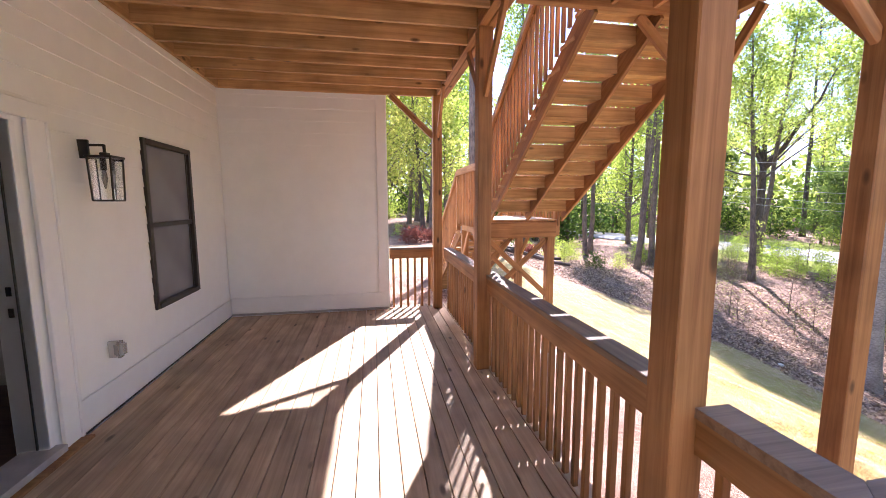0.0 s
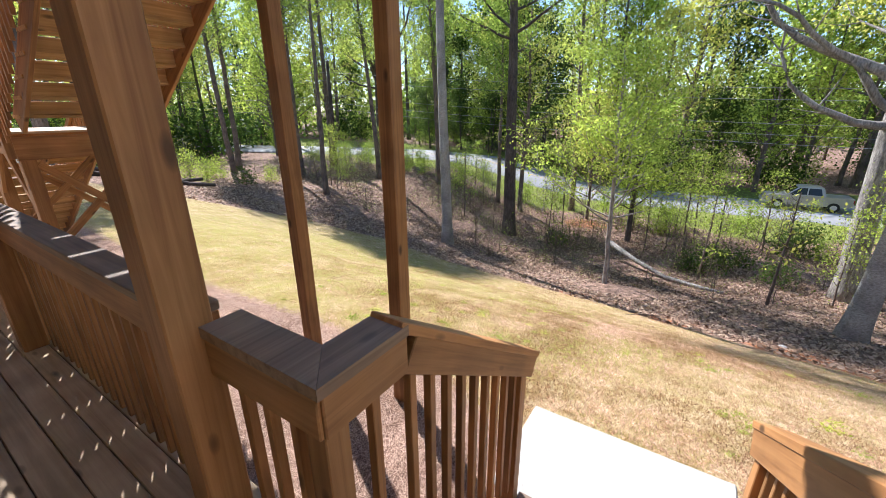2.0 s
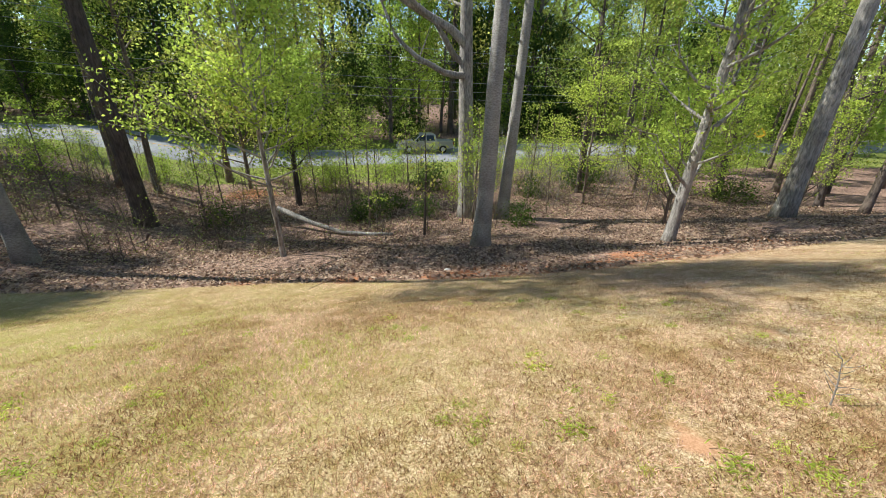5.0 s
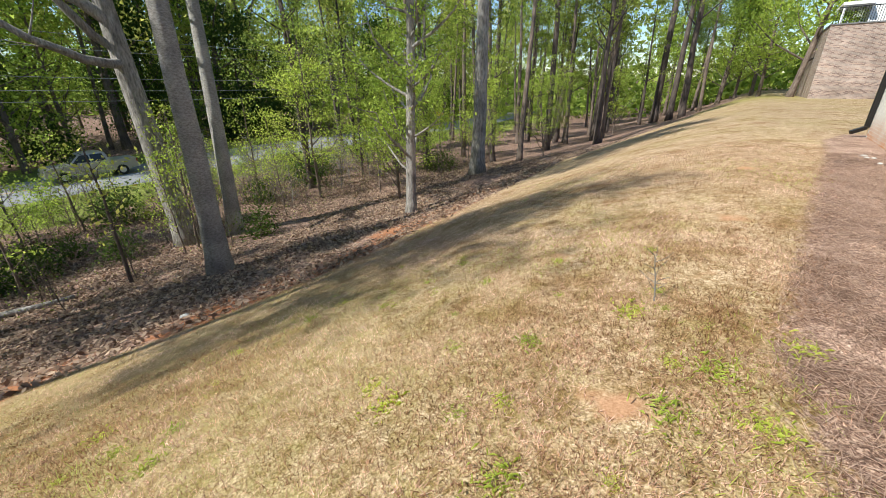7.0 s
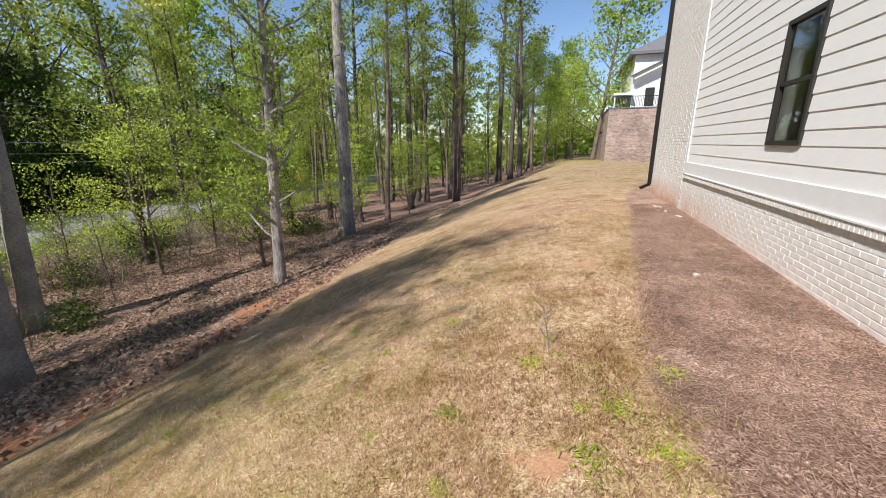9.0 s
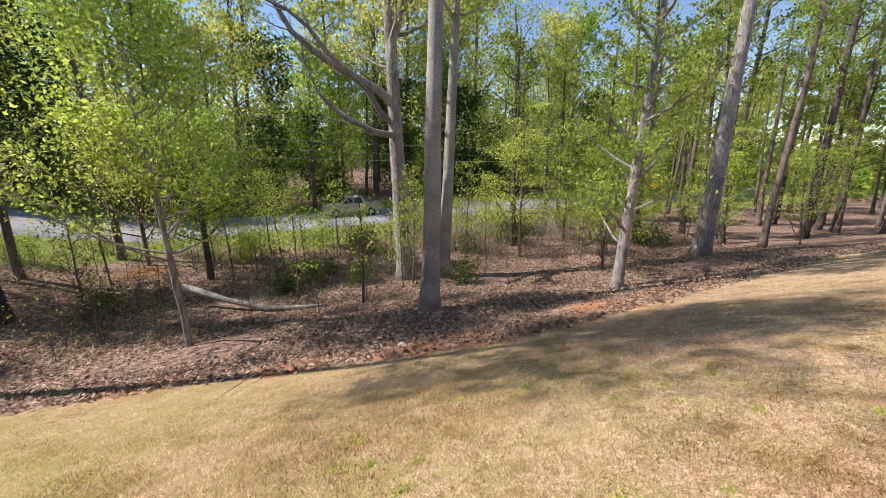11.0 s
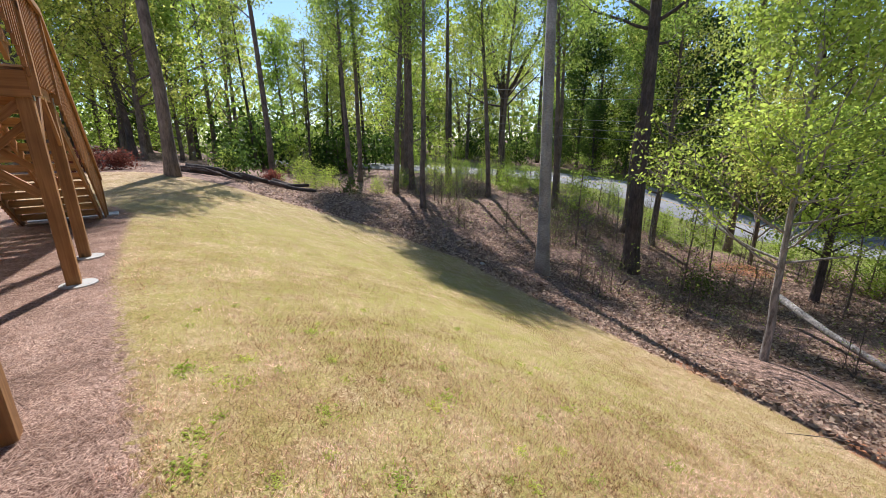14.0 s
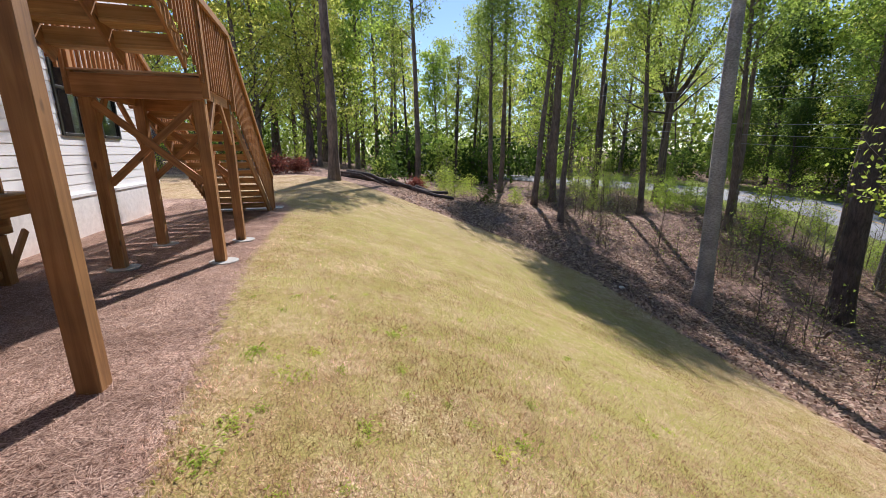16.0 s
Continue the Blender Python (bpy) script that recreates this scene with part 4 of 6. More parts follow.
# ---- wall fixtures ----
def lantern(y, z):
    l = thing("wall_lantern", (0, y, z), "black metal wall lantern with clear glass on white siding", "wall lamp")
    timber("back_plate", (0.012, y, z - 0.07), (0.012, y, z + 0.07), 0.1, 0.022, l, BLACK)
    timber("arm", (0.02, y, z + 0.03), (0.17, y, z + 0.03), 0.018, 0.018, l, BLACK)
    timber("arm", (0.165, y, z + 0.035), (0.165, y, z - 0.05), 0.018, 0.018, l, BLACK)
    cx, zt, zb, r0, r1 = 0.165, z - 0.06, z - 0.39, 0.078, 0.07
    timber("roof_plate", (cx - 0.09, y, zt), (cx + 0.09, y, zt), 0.18, 0.018, l, BLACK)
    timber("finial", (cx, y, zt), (cx, y, zt + 0.035), 0.05, 0.05, l, BLACK)
    for sx in (-1, 1):
        for sy in (-1, 1):
            timber("corner_bar", (cx + sx * r0, y + sy * r0, zt), (cx + sx * r1, y + sy * r1, zb), 0.012, 0.012, l, BLACK)
    for sgn in (-1, 1):
        timber("bottom_bar", (cx - r1, y + sgn * r1, zb), (cx + r1, y + sgn * r1, zb), 0.012, 0.014, l, BLACK)
        timber("bottom_bar", (cx + sgn * r1, y - r1, zb), (cx + sgn * r1, y + r1, zb), 0.012, 0.014, l, BLACK)
    g = Shape().add([(cx + sx * (r0 if zz == zt else r1) * 0.97, y + sy * (r0 if zz == zt else r1) * 0.97, zz) for zz in (zb, zt) for sx, sy in ((-1, -1), (1, -1), (1, 1), (-1, 1))],
                    [(0, 1, 5, 4), (1, 2, 6, 5), (2, 3, 7, 6), (3, 0, 4, 7)])
    part("glass", g, GLASS, l).visible_shadow = False
    socket = part("bulb_socket", Shape().tube([(cx, y, zt - 0.01), (cx, y, zt - 0.1)], [0.022, 0.022], 10), BLACK, l)
    part("bulb", Shape().tube([(cx, y, zt - 0.1), (cx, y, zt - 0.16), (cx, y, zt - 0.24)], [0.014, 0.022, 0.006], 10), CLEAR, socket, smooth=True)


lantern(3.34, 2.14)


def outlet(y, z):
    o = thing("outlet_cover", (0, y, z), "grey weatherproof outlet box with a clear bubble cover", "outlet")
    timber("box", (0.02, y, z - 0.07), (0.02, y, z + 0.07), 0.09, 0.04, o, GREY, c=0.008)
    bm = bmesh.new()
    bmesh.ops.create_cube(bm, size=1)
    bmesh.ops.scale(bm, vec=(0.07, 0.1, 0.14), verts=bm.verts)
    bmesh.ops.bevel(bm, geom=bm.edges[:], offset=0.025, segments=3, affect='EDGES')
    bmesh.ops.translate(bm, vec=(0.075, y, z), verts=bm.verts)
    me = bpy.data.meshes.new("bubble")
    bm.to_mesh(me)
    bm.free()
    me.materials.append(CLEAR)
    part("bubble", me, CLEAR, o, "clear plastic bubble")


outlet(3.44, 0.52)
spout = thing("downspout", (WX + 0.06, -14.0, -0.95), "black metal downspout on the brick corner", "downspout")
timber("pipe", (WX + 0.05, -13.98, -0.8), (WX + 0.05, -13.98, 6.5), 0.1, 0.08, spout, BLACK)
timber("elbow", (WX + 0.05, -13.98, -0.8), (WX + 0.3, -13.9, -0.92), 0.1, 0.08, spout, BLACK)

# ---- trees ----
def leaf_mesh(name, centres, sizes, mat, seed, corners=4):
    """Many small leaves, one bent quad each, or one triangle each for trees far off."""
    r = np.random.RandomState(seed)
    n = len(centres)
    a = r.normal(size=(n, 3))
    a /= np.linalg.norm(a, axis=1)[:, None]
    b_ = np.cross(a, r.normal(size=(n, 3)))
    b_ /= np.linalg.norm(b_, axis=1)[:, None]
    c = np.cross(a, b_)
    s = sizes[:, None]
    if corners == 4:
        v = np.stack([centres - a * s, centres - b_ * s * 0.55 + c * s * 0.12, centres + a * s, centres + b_ * s * 0.55 + c * s * 0.12], 1)
    else:
        v = np.stack([centres - a * s, centres + a * s * 0.7 - b_ * s * 0.75, centres + a * s * 0.7 + b_ * s * 0.75], 1)
    me = bpy.data.meshes.new(name)
    me.vertices.add(n * corners)
    me.vertices.foreach_set("co", v.ravel())
    me.loops.add(n * corners)
    me.loops.foreach_set("vertex_index", np.arange(n * corners, dtype=np.int32))
    me.polygons.add(n)
    me.polygons.foreach_set("loop_start", np.arange(0, n * corners, corners, dtype=np.int32))
    me.update(calc_edges=True)
    me.materials.append(mat)
    return me


def limb_path(start, way, length, r, bend=0.25, up=0.15, steps=6):
    p, d = Vector(start), Vector(way).normalized()
    pts = [p.copy()]
    for k in range(steps):
        d = (d + Vector((r.uniform(-bend, bend), r.uniform(-bend, bend), r.uniform(-bend, bend) * 0.6 + up))).normalized()
        p = p + d * (length / steps)
        pts.append(p.copy())
    return pts


def make_tree(label, seed, tall, radius, bark_mat, leaf_mat, crown_from=0.4, spread=3.0, limbs=16, leaves=2600, size=0.13, lean=(0, 0), cluster=0.5, bare=0.0, twigs=3, category="tree", group="yard trees", wander=0.02, near=True, layer=0.55):
    """Trunk, limbs and twigs in one part, a loose crown of leaves in another; built at the origin."""
    r = random.Random(seed)
    t = thing(category, (0, 0, 0), label, category, group)
    s = Shape()
    n = 12
    pts, rad = [], []
    ox = oy = 0.0
    for k in range(n + 1):
        f = k / n
        z = -0.4 + (tall + 0.4) * f
        ox += r.uniform(-wander, wander) * tall / n
        oy += r.uniform(-wander, wander) * tall / n
        pts.append((lean[0] * z + ox, lean[1] * z + oy, z))
        flare = 1.45 if k == 0 else 1.0
        rad.append(radius * flare * (1 - 0.82 * f) + 0.008)
    pts.insert(1, tuple(Vector(pts[0]).lerp(Vector(pts[1]), 0.55)))
    rad.insert(1, radius * 1.1)
    s.tube(pts, rad, 5 if radius <= 0.05 else 10 if near else 7)
    ends = []

    def at(f):
        q = f * n
        i = min(int(q), n - 1)
        return Vector(pts[i + 1 if i else 0]).lerp(Vector(pts[i + 2]), q - i) if i else Vector(pts[1]).lerp(Vector(pts[2]), q), radius * (1 - 0.82 * f)
    for k in range(limbs):
        f = crown_from + (0.97 - crown_from) * ((k + r.random()) / limbs)
        base, br = at(f)
        ang = k * 2.4 + r.uniform(-0.5, 0.5)
        L = spread * (1.15 - 0.75 * (f - crown_from) / (1 - crown_from)) * r.uniform(0.6, 1.15)
        lp = limb_path(base, (math.cos(ang), math.sin(ang), r.uniform(0.05, 0.7)), L, r)
        lr = min(br * 0.5, 0.02 + L * 0.014)
        if near and radius > 0.05:
            s.tube(lp, [lr * (1 - 0.85 * i / 6) + 0.004 for i in range(7)], 5, False)
        else:
            s.tube(lp[::3], [lr * (1 - 0.85 * i / 2) + 0.004 for i in range(3)], 3, False)
        for j in range(twigs):
            q = lp[r.randint(2, 6)]
            a2 = ang + r.uniform(-1.4, 1.4)
            tp = limb_path(q, (math.cos(a2), math.sin(a2), r.uniform(-0.1, 0.7)), L * r.uniform(0.25, 0.5), r, steps=3)
            if near and radius <= 0.05:
                s.tube([tp[0], tp[3]], [lr * 0.5, 0.003], 3, False)
            elif near:
                s.tube(tp, [lr * 0.4, lr * 0.28, lr * 0.16, 0.003], 3, False)
            ends += [tp[1], tp[2], tp[3]]
        ends += lp[3:]
    ob = part("trunk", s, bark_mat, t, smooth=True)
    rs = np.random.RandomState(seed)
    e = np.array([tuple(q) for q in ends])
    keep = rs.rand(len(e)) >= bare
    e = e[keep] if keep.any() else e
    c = e[rs.randint(0, len(e), leaves)] + rs.normal(size=(leaves, 3)) * np.array([cluster, cluster, cluster * layer])
    # Upper leaves are oversized, added so that the crowns cast denser shade.
    grow = 1 + np.clip((c[:, 2] / tall - 0.55) / 0.35, 0, 1) * (0.35 if not near else 0.3 if tall > 18 else 0.0)
    child(new("crown", leaf_mesh("crown", c, size * grow * rs.uniform(0.6, 1.3, leaves), leaf_mat, seed, 4 if near and radius > 0.05 else 3)), t, Matrix())
    return t


def plant(proto, x, y, turn=0.0, size=1.0, sink=0.0, label=""):
    m = Matrix.LocRotScale((x, y, float(height(x, y)) - sink), Euler((rnd.gauss(0, 0.035), rnd.gauss(0, 0.035), turn)), (size, size, size * rnd.uniform(0.88, 1.12)))
    c = copy_thing(proto, m)
    c.matrix_basis = m
    c["base"] = (x, y, 0)
    if label:
        c["label"] = label
    return c


def thicket(name, placed, label, category):
    """Many alike shrubs joined into one mesh: (prototype, x, y, turn, size) each."""
    co, index, start, mats, which, at = [], [], [], [], [], 0
    loops = 0
    for proto, x, y, turn, size in placed:
        c, q = math.cos(turn) * size, math.sin(turn) * size
        z = float(height(x, y))
        for ob in proto.children:
            me = ob.data
            n, nl, npoly = len(me.vertices), len(me.loops), len(me.polygons)
            v, li, ps = np.empty(n * 3, np.float32), np.empty(nl, np.int32), np.empty(npoly, np.int32)
            me.vertices.foreach_get("co", v)
            me.loops.foreach_get("vertex_index", li)
            me.polygons.foreach_get("loop_start", ps)
            v = v.reshape(-1, 3)
            co.append(np.stack([x + v[:, 0] * c - v[:, 1] * q, y + v[:, 0] * q + v[:, 1] * c, z + v[:, 2] * size], 1))
            index.append(li + at)
            start.append(ps + loops)
            if me.materials[0] not in mats:
                mats.append(me.materials[0])
            which.append(np.full(npoly, mats.index(me.materials[0]), np.int32))
            at, loops = at + n, loops + nl
    co, index, start, which = np.concatenate(co), np.concatenate(index), np.concatenate(start), np.concatenate(which)
    me = bpy.data.meshes.new(name)
    me.vertices.add(len(co))
    me.vertices.foreach_set("co", co.ravel())
    me.loops.add(len(index))
    me.loops.foreach_set("vertex_index", index.astype(np.int32))
    me.polygons.add(len(start))
    me.polygons.foreach_set("loop_start", start.astype(np.int32))
    for m in mats:
        me.materials.append(m)
    me.polygons.foreach_set("material_index", which)
    me.update(calc_edges=True)
    tagged(new(name, me), label, category, kind="stuff")


rnd = random.Random(9)


# trees of the near bank, one by one
def put(t, x, y):
    t.location = (x, y, float(height(x, y)))
    return t


put(make_tree("tall slim grey-barked tree at the lawn edge", 1, 25, 0.27, BARK_SMOOTH, LEAF_BRIGHT, 0.63, 3.6, 26, 12000, 0.08, lean=(-0.02, 0.03)), 19.65, 10.35)
put(make_tree("tall dark-barked pine on the bank", 2, 22, 0.40, BARK_DARK, LEAF_MID, 0.48, 4.2, 26, 12000, 0.085, lean=(-0.03, 0.02)), 25.4, 9.33)
put(make_tree("slender young tree with bright spring leaves", 3, 8.6, 0.10, BARK_GREY, LEAF_BRIGHT, 0.30, 3.4, 32, 8500, 0.062, lean=(0.0, 0.05), wander=0.05, cluster=0.33, bare=0.3, twigs=4, layer=0.35), 18.8, 2.2)
put(make_tree("thick smooth grey tree at the lawn edge", 4, 23, 0.32, BARK_SMOOTH, LEAF_MID, 0.5, 4.2, 24, 11000, 0.085, lean=(0.02, -0.03)), 17.9, -4.87)
put(make_tree("tall grey tree behind the big oak", 6, 22, 0.32, BARK_SMOOTH, LEAF_MID, 0.5, 3.2, 18, 5000, 0.075, lean=(0.0, -0.05)), 23.75, -8.1)
put(make_tree("leaning grey tree wrapped in low bright leaves", 7, 15, 0.2, BARK_GREY, LEAF_BRIGHT, 0.12, 3.0, 40, 9500, 0.065, cluster=0.34, layer=0.25, bare=0.25, lean=(0.02, -0.07)), 15.9, -11.3)
put(make_tree("thick grey-barked pine on the bank", 8, 24, 0.42, BARK_GREY, LEAF_MID, 0.5, 3.0, 18, 5000, 0.085, lean=(0.0, -0.03)), 18.6, -20.2)
put(make_tree("thin bare stem in the leaf litter", 9, 4.5, 0.06, BARK_DARK, LEAF_YELLOW, 0.4, 0.9, 9, 160, 0.08, wander=0.08), 21.3, -3.42)
put(make_tree("crooked dark tree on the bank", 10, 15, 0.22, BARK_DARK, LEAF_MID, 0.3, 3.4, 24, 4200, 0.075, lean=(0.0, 0.03), wander=0.08), 29.3, -16.1)
put(make_tree("young leafy tree near the road", 11, 8, 0.18, BARK_DARK, LEAF_BRIGHT, 0.25, 3.0, 30, 8500, 0.07, cluster=0.4, layer=0.35), 29.0, 2.8)
put(make_tree("crooked dark tree with thin yellow-green leaf", 13, 14, 0.19, BARK_PINE, LEAF_YELLOW, 0.22, 3.2, 30, 5200, 0.07, wander=0.1, cluster=0.4, bare=0.3), 31.2, 10.9)
put(make_tree("leafy understorey tree beside the road", 14, 9, 0.12, BARK_PINE, LEAF_YELLOW, 0.2, 3.0, 30, 5500, 0.07, wander=0.08, cluster=0.4, bare=0.25), 33.0, 6.2)


def oak():
    """Large oak with long bare limbs reaching to one side."""
    t = make_tree("large grey oak with long crooked limbs", 5, 20, 0.46, BARK_GREY, LEAF_YELLOW, 0.5, 4.8, 22, 8000, 0.075, lean=(-0.02, 0.05))
    r = random.Random(55)
    for z, way, L, rad in ((7.0, (-0.3, 1.0, 0.15), 6.0, 0.12), (7.3, (-0.3, 1.0, 0.6), 8.0, 0.12), (8.2, (-0.2, 1.0, 0.95), 9.0, 0.15), (10.0, (-0.1, 0.8, 1.2), 8.0, 0.15)):
        s = Shape()
        lp = limb_path((-0.02 * z, 0.05 * z, z), way, L, r, 0.55, 0.06, 9)
        s.tube(lp, [1.3 * rad * (1 - 0.85 * i / 9) + 0.01 for i in range(10)], 8, False)
        for j in range(9):
            q = lp[r.randint(3, 9)]
            s.tube(limb_path(q, (r.uniform(-1, 1), r.uniform(-0.4, 1), r.uniform(-0.2, 0.8)), r.uniform(1, 2), r, steps=3), [0.035, 0.025, 0.015, 0.004], 5, False)
        part("limb", s, BARK_GREY, t, smooth=True)
    return t


put(oak(), 24.4, -6.35)


def forked():
    """Tree by the road whose trunk divides into rising limbs."""
    t = make_tree("dark forked roadside tree in bright new leaf", 12, 17, 0.42, BARK_DARK, LEAF_BRIGHT, 0.42, 5.0, 32, 13000, 0.085, wander=0.03)
    r = random.Random(12)
    for way, L in (((0.3, 1.0, 1.3), 9), ((-0.2, -1.0, 1.1), 9), ((-0.6, 0.4, 1.5), 8)):
        lp = limb_path((0, 0, 8.0), way, L, r, 0.16, 0.12, 8)
        s = Shape().tube(lp, [0.24 * (1 - 0.85 * i / 8) + 0.01 for i in range(9)], 8, False)
        for j in range(8):
            s.tube(limb_path(lp[r.randint(3, 8)], (r.uniform(-1, 1), r.uniform(-1, 1), r.uniform(0, 1)), r.uniform(1, 2.4), r, steps=3), [0.05, 0.035, 0.02, 0.005], 5, False)
        part("limb", s, BARK_DARK, t, smooth=True)
    return t


put(forked(), 38.0, 31.0)

# taller trees of the side woods, each its own
POLES = ((7.34, 19.9, 0.26, 0), (13.2, 27.4, 0.2, 1), (20.3, 31.0, 0.22, 0), (22.6, 34.0, 0.24, 0), (21.2, 25.3, 0.22, 1), (26.4, 32.0, 0.3, 0), (19.55, 19.5, 0.17, 1), (29.8, 30.0, 0.25, 0),
         (19.5, -32.0, 0.26, 0), (23.0, -60.0, 0.5, 0), (16.1, -56.0, 0.4, 0), (11.7, -43.5, 0.28, 1), (24.7, -32.0, 0.24, 0), (27.7, -46.0, 0.26, 0), (14.6, -29.0, 0.2, 1), (22.0, -40.0, 0.24, 0),
         (17.0, -36.0, 0.2, 1), (28.0, -15.1, 0.18, 1), (21.0, -26.0, 0.2, 1), (25.5, -24.0, 0.17, 1), (30.0, -38.0, 0.25, 0), (13.6, -50.0, 0.3, 0), (19.0, -47.0, 0.22, 1))
pine = make_tree("tall straight pine with a high thin crown", 20, 22, 0.25, BARK_DARK, LEAF_SHADED, 0.42, 2.9, 24, 3700, 0.09, near=False, cluster=0.38, layer=0.35, bare=0.15, group="wood trees", lean=(0.0, 0.01))
slim = make_tree("slim dark woodland tree in young leaf", 21, 16, 0.2, BARK_DARK, LEAF_SHADED, 0.34, 2.9, 20, 2800, 0.08, near=False, cluster=0.3, layer=0.22, bare=0.4, group="wood trees", wander=0.06)
stem = make_tree("tall bare-stemmed tree at the lawn's far end", 25, 22, 0.25, BARK_PINE, LEAF_BRIGHT, 0.6, 1.9, 16, 1300, 0.08, near=False, group="wood trees", wander=0.03)
leafy = make_tree("tall straight tree with a leafy top above the lawn", 26, 22, 0.25, BARK_PINE, LEAF_MID, 0.5, 3.0, 24, 5600, 0.095, near=False, group="wood trees", wander=0.03)
SHADERS = ((13.2, 27.4), (20.3, 31.0), (22.6, 34.0), (21.2, 25.3), (26.4, 32.0))
put(stem, 7.34, 19.9)
put(leafy, 24.0, 27.5)
put(pine, 31.0, -52.0)
put(slim, 33.0, -28.0)
rnd = random.Random(9)
for x, y, r_, kind in POLES[1:]:
    proto = leafy if (x, y) in SHADERS else stem if y > 0 else slim if kind else pine
    plant(proto, x, y, rnd.uniform(0, 6), r_ / (0.2 if kind and y < 0 else 0.25))
# Trees added to cast shade on the bank, at made-up places.
for x, y in ((31.5, 13.0), (34.0, 20.5), (33.0, 26.5), (30.5, 18.0), (35.0, 8.0), (27.5, 22.0)):
    plant(leafy, x, y, rnd.uniform(0, 6), rnd.uniform(0.7, 0.9))
broad = make_tree("broad woodland tree in yellow-green spring leaf", 22, 17, 0.26, BARK_PINE, LEAF_YELLOW, 0.2, 4.6, 32, 5200, 0.12, near=False, group="wood trees", cluster=0.6, layer=0.45, twigs=4)
fresh = make_tree("woodland tree in fresh green leaf", 23, 15, 0.22, BARK_PINE, LEAF_BRIGHT, 0.15, 4.2, 32, 5200, 0.12, near=False, group="wood trees", cluster=0.6, layer=0.45, twigs=4)
dusk = make_tree("dense dark green woodland tree", 24, 15, 0.24, BARK_DARK, LEAF_DARK, 0.05, 4.2, 30, 6500, 0.14, near=False, group="wood trees", cluster=0.7)
put(broad, 52, 4)
put(fresh, 55, -9)
put(dusk, 50.5, 16)
protos = (broad, fresh, fresh, broad, slim, fresh, pine, broad, dusk)


def sunny(x, y, size, tall):
    """Keeps trees on the sun's side low enough to leave the lawn and deck in sun."""
    d = math.hypot(x - 5, y - 4)
    return min(size, 0.92 * d / tall) if y > 18 and x > -4 else size
for k in range(60):       # across the road
    y = -85 + 180 * (k + rnd.random()) / 60
    x = rnd.choice((50, 54, 59, 65, 72)) + rnd.uniform(-1.5, 1.5)
    plant(rnd.choice(protos), x, y, rnd.uniform(0, 6), rnd.uniform(0.8, 1.4))
for k in range(46):       # woods past the lawn's far end
    x = rnd.uniform(-14, 40)
    y = rnd.uniform(26, 58)
    if 10 < x < 36 and y < 38:
        continue
    kind = rnd.choice((slim, slim, fresh, slim, broad, pine))
    plant(kind, x, y, rnd.uniform(0, 6), sunny(x, y, rnd.uniform(0.7, 1.2), 22 if kind is pine else 17))
for k in range(26):       # taller leafy trees behind them
    plant(rnd.choice((fresh, broad, leafy)), rnd.uniform(-24, 40), rnd.uniform(42, 66), rnd.uniform(0, 6), rnd.uniform(0.9, 1.3))
for k in range(30):       # woods down the slope the other way
    x = rnd.uniform(17, 38)
    y = rnd.uniform(-80, -22)
    plant(rnd.choice((slim, pine, slim, stem)), x, y, rnd.uniform(0, 6), rnd.uniform(0.6, 1.1))
for k in range(14):
    plant(rnd.choice((broad, fresh, dusk)), rnd.uniform(-30, 45), -rnd.uniform(85, 120), rnd.uniform(0, 6), rnd.uniform(0.8, 1.2))

for k in range(9):        # beyond the lawn's other end
    plant(rnd.choice((fresh, broad, leafy)), rnd.uniform(6, 17), -rnd.uniform(56, 84), rnd.uniform(0, 6), rnd.uniform(0.7, 1.0))
for x, y, q in ((56, 31, 1.25), (59, 37, 1.35), (61, 27, 1.4), (54, 24, 1.15)):
    plant(fresh, x, y, x, q)
for x, y, q in ((55, -13, 1.5), (58, -18, 1.6), (55, -23, 1.45), (59, -29, 1.6)):
    plant(broad, x, y, x, q)
for k in range(7):        # dark stand across the road, its inner shade also put into the leaf colour
    plant(dusk, rnd.uniform(51, 56), -40 + 42 * (k + rnd.random()) / 7, rnd.uniform(0, 6), rnd.uniform(0.55, 0.8))
for x, y in ((48, 31), (49.5, 27), (48.5, 22), (51, 35)):
    plant(dusk, x, y, x, 0.55)
for k in range(26):
    plant(stem, rnd.uniform(48, 78), rnd.uniform(-80, 60), rnd.uniform(0, 6), rnd.uniform(0.5, 0.9))
for k in range(18):
    plant(stem, rnd.uniform(14, 36), rnd.uniform(-70, -24), rnd.uniform(0, 6), rnd.uniform(0.4, 0.9))
for x, y, q in ((4.3, -48.5, 1.15), (7.5, -66.0, 1.0), (11.0, -70.0, 0.9)):
    plant(fresh, x, y, x, q)
# undergrowth
bush = make_tree("loose bright green shrub in the undergrowth", 30, 1.5, 0.02, BARK_PINE, LEAF_BRIGHT, 0.05, 0.9, 18, 1200, 0.045, cluster=0.22, category="shrub", group="bank shrubs", wander=0.15)
scrub = make_tree("half-bare twiggy shrub in the leaf litter", 31, 2.0, 0.02, BARK_PINE, LEAF_MID, 0.05, 1.0, 24, 90, 0.04, category="shrub", group="bank shrubs", wander=0.15, twigs=4)
deep = make_tree("dense dark evergreen shrub on the bank", 32, 1.4, 0.03, BARK_DARK, LEAF_DARK, 0.03, 1.0, 14, 800, 0.09, category="shrub", group="bank shrubs")
sapling = make_tree("thin sapling with sparse new leaves", 33, 5.0, 0.045, BARK_PINE, LEAF_BRIGHT, 0.25, 1.5, 18, 900, 0.05, cluster=0.25, layer=0.3, category="sapling", group="bank saplings", wander=0.08)
